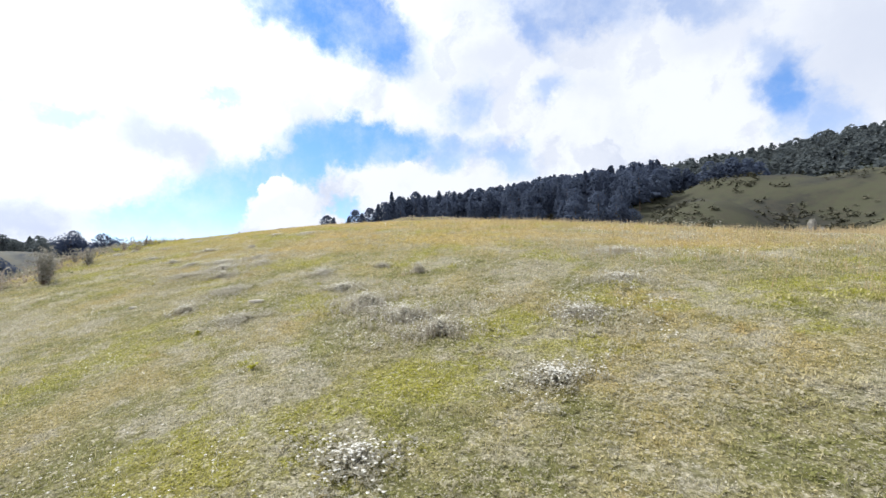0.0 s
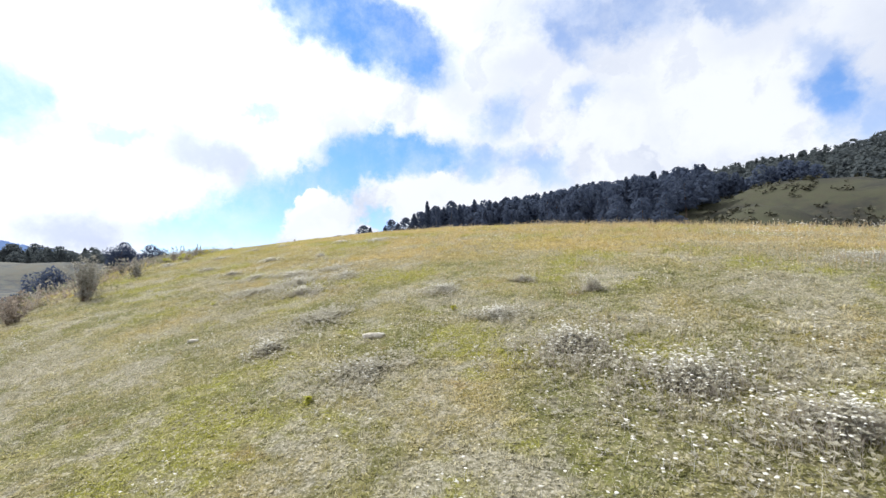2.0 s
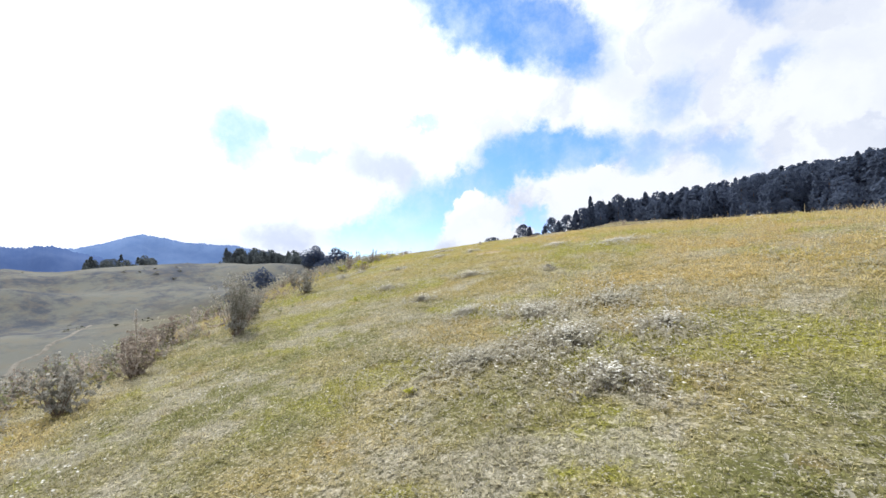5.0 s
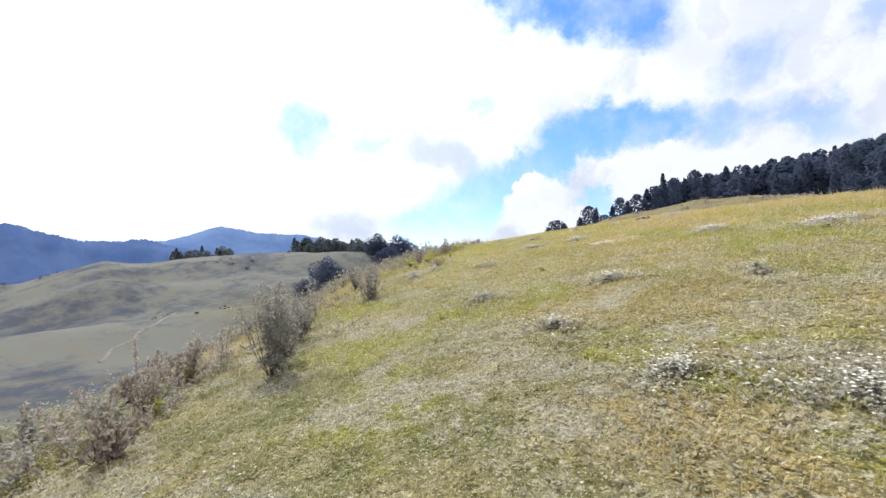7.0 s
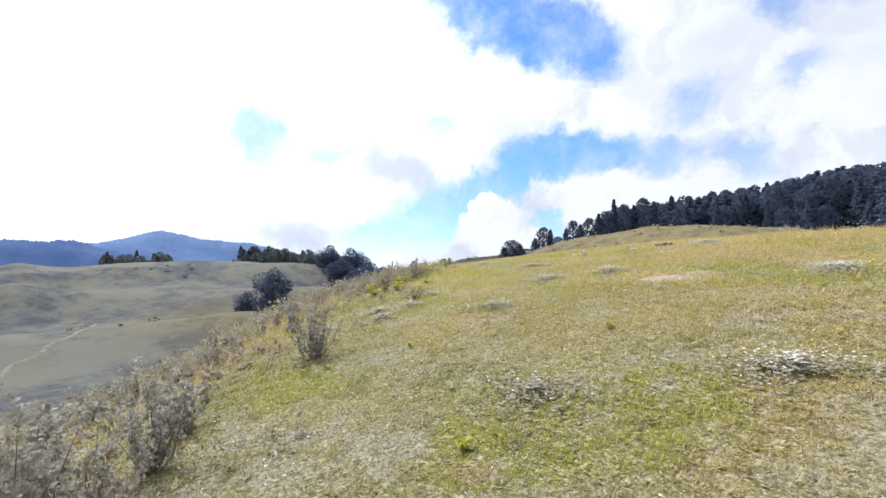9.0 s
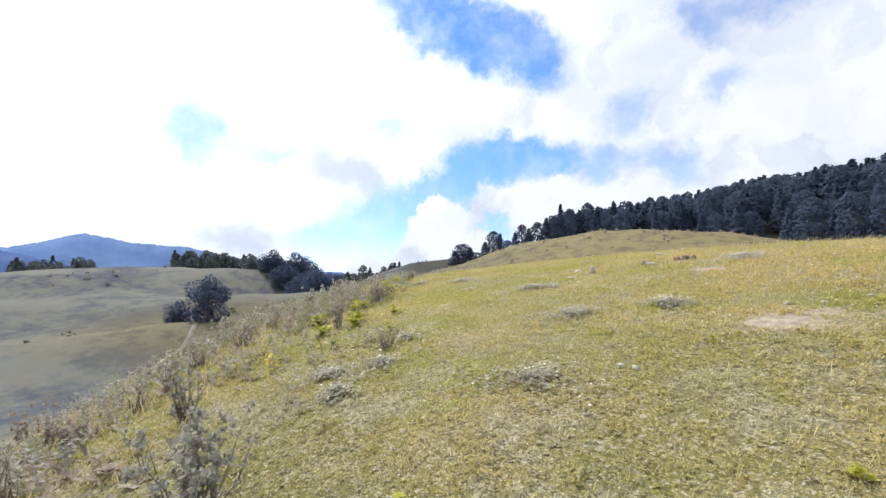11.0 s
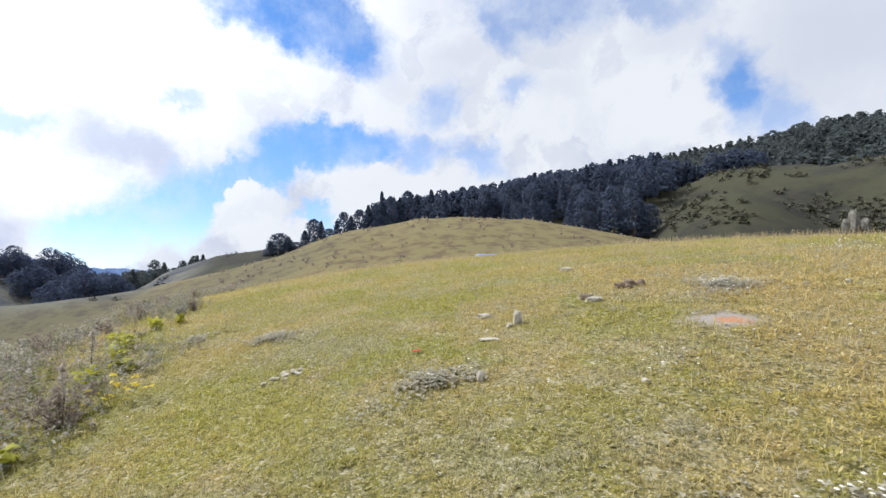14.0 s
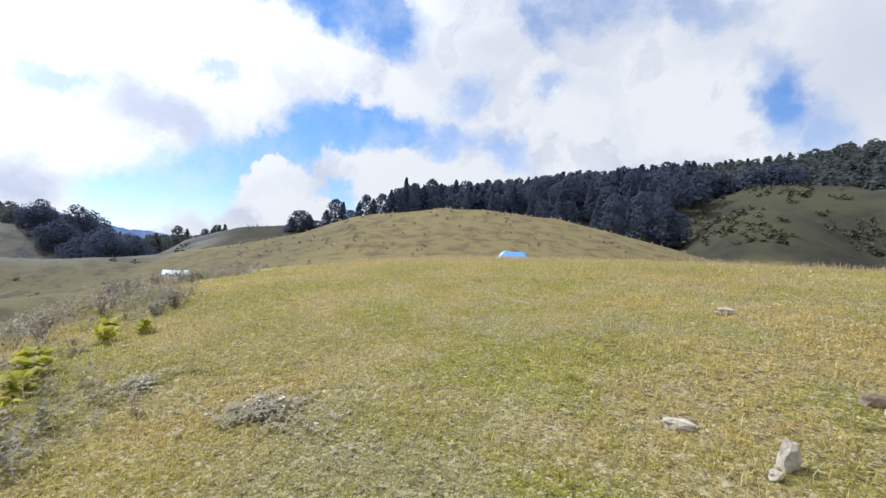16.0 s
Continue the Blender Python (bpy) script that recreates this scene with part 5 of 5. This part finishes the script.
def hut():
    x, y = polar(END, -29.2, 71.0)
    z = float(ground_z(x, y))
    thing = new("hut")
    box("wall", 3.0, 2.4, 1.3, GREYSTONE, thing, pose(0, 0, 0.55))
    sheet("roof", (-1.8, -1.5, 1.2), (1.8, -1.5, 1.2), (1.8, 0.1, 1.75), (-1.8, 0.1, 1.75), TIN, thing, 0.02)
    sheet("roof", (-1.8, 0.1, 1.75), (1.8, 0.1, 1.75), (1.8, 1.6, 1.2), (-1.8, 1.6, 1.2), TIN, thing, 0.02)
    box("door", 0.8, 0.06, 1.0, POLE, thing, pose(0.4, -1.22, 0.45))
    box("annexe", 1.2, 1.6, 0.9, STONE, thing, pose(-2.2, 0, 0.4))
    thing.matrix_basis = pose(x, y, z, 0, 0, 25)
    tagged(thing, "small stone hut with a pale blue tin roof below the bank", "hut")


hut()


def standing_stones():
    cx, cy, k = 110.3, 133.2, 1.66
    for i, (dx, sx, sz, lab) in enumerate(((0.0, 1.4, 4.9, "tall weathered grey rock pillar on the skyline"), (1.3, 1.5, 3.0, "blunt grey rock beside a taller pillar"), (-1.0, 1.0, 3.2, "blunt grey rock beside a taller pillar"))):
        x, y = cx + k * dx * 0.69, cy - k * dx * 0.73
        ob = new("standing_stone", rock_mesh(70 + i, sx * k, 1.5 * k, sz * k, GREYSTONE, 0.22))
        ob.matrix_basis = pose(x, y, float(ground_z(x, y)) + sz * k * 0.42, 0, 0, 40 * i)
        tagged(ob, lab, "stone", "standing stones")


standing_stones()


def track(name, pts, width, label):
    """A trodden earth track laid on the slope."""
    p = np.array(pts, float)
    t = np.linspace(0, len(p) - 1, 60)
    x, y = np.interp(t, range(len(p)), p[:, 0]), np.interp(t, range(len(p)), p[:, 1])
    x, y = x + 0.25 * np.sin(t * 5), y + 0.2 * np.cos(t * 4)
    dx, dy = np.gradient(x), np.gradient(y)
    L = np.hypot(dx, dy)
    v = []
    for s in (-1, -0.5, 0, 0.5, 1):
        wx, wy = x - dy / L * s * width / 2, y + dx / L * s * width / 2
        v.append(np.stack([wx, wy, ground_z(wx, wy) + (0.10 if abs(s) < 1 else -0.05)], -1))
    n = len(t)
    f = [(j * n + i, j * n + i + 1, (j + 1) * n + i + 1, (j + 1) * n + i) for j in range(4) for i in range(n - 1)]
    tagged(new(name, fast_mesh(name, np.concatenate(v), f, TRACK, True)), label, "path", kind="structure")


track("dirt_track", ((-66, 62), (-73, 72), (-80, 83), (-77, 92)), 0.8, "pale dirt track across the valley slope")
track("dirt_track", ((-75.7, 35.3), (-79.6, 38.9), (-82.9, 43.3), (-87.5, 48.0), (-101.5, 58.7)), 0.75, "eroded earth track on the far slope")
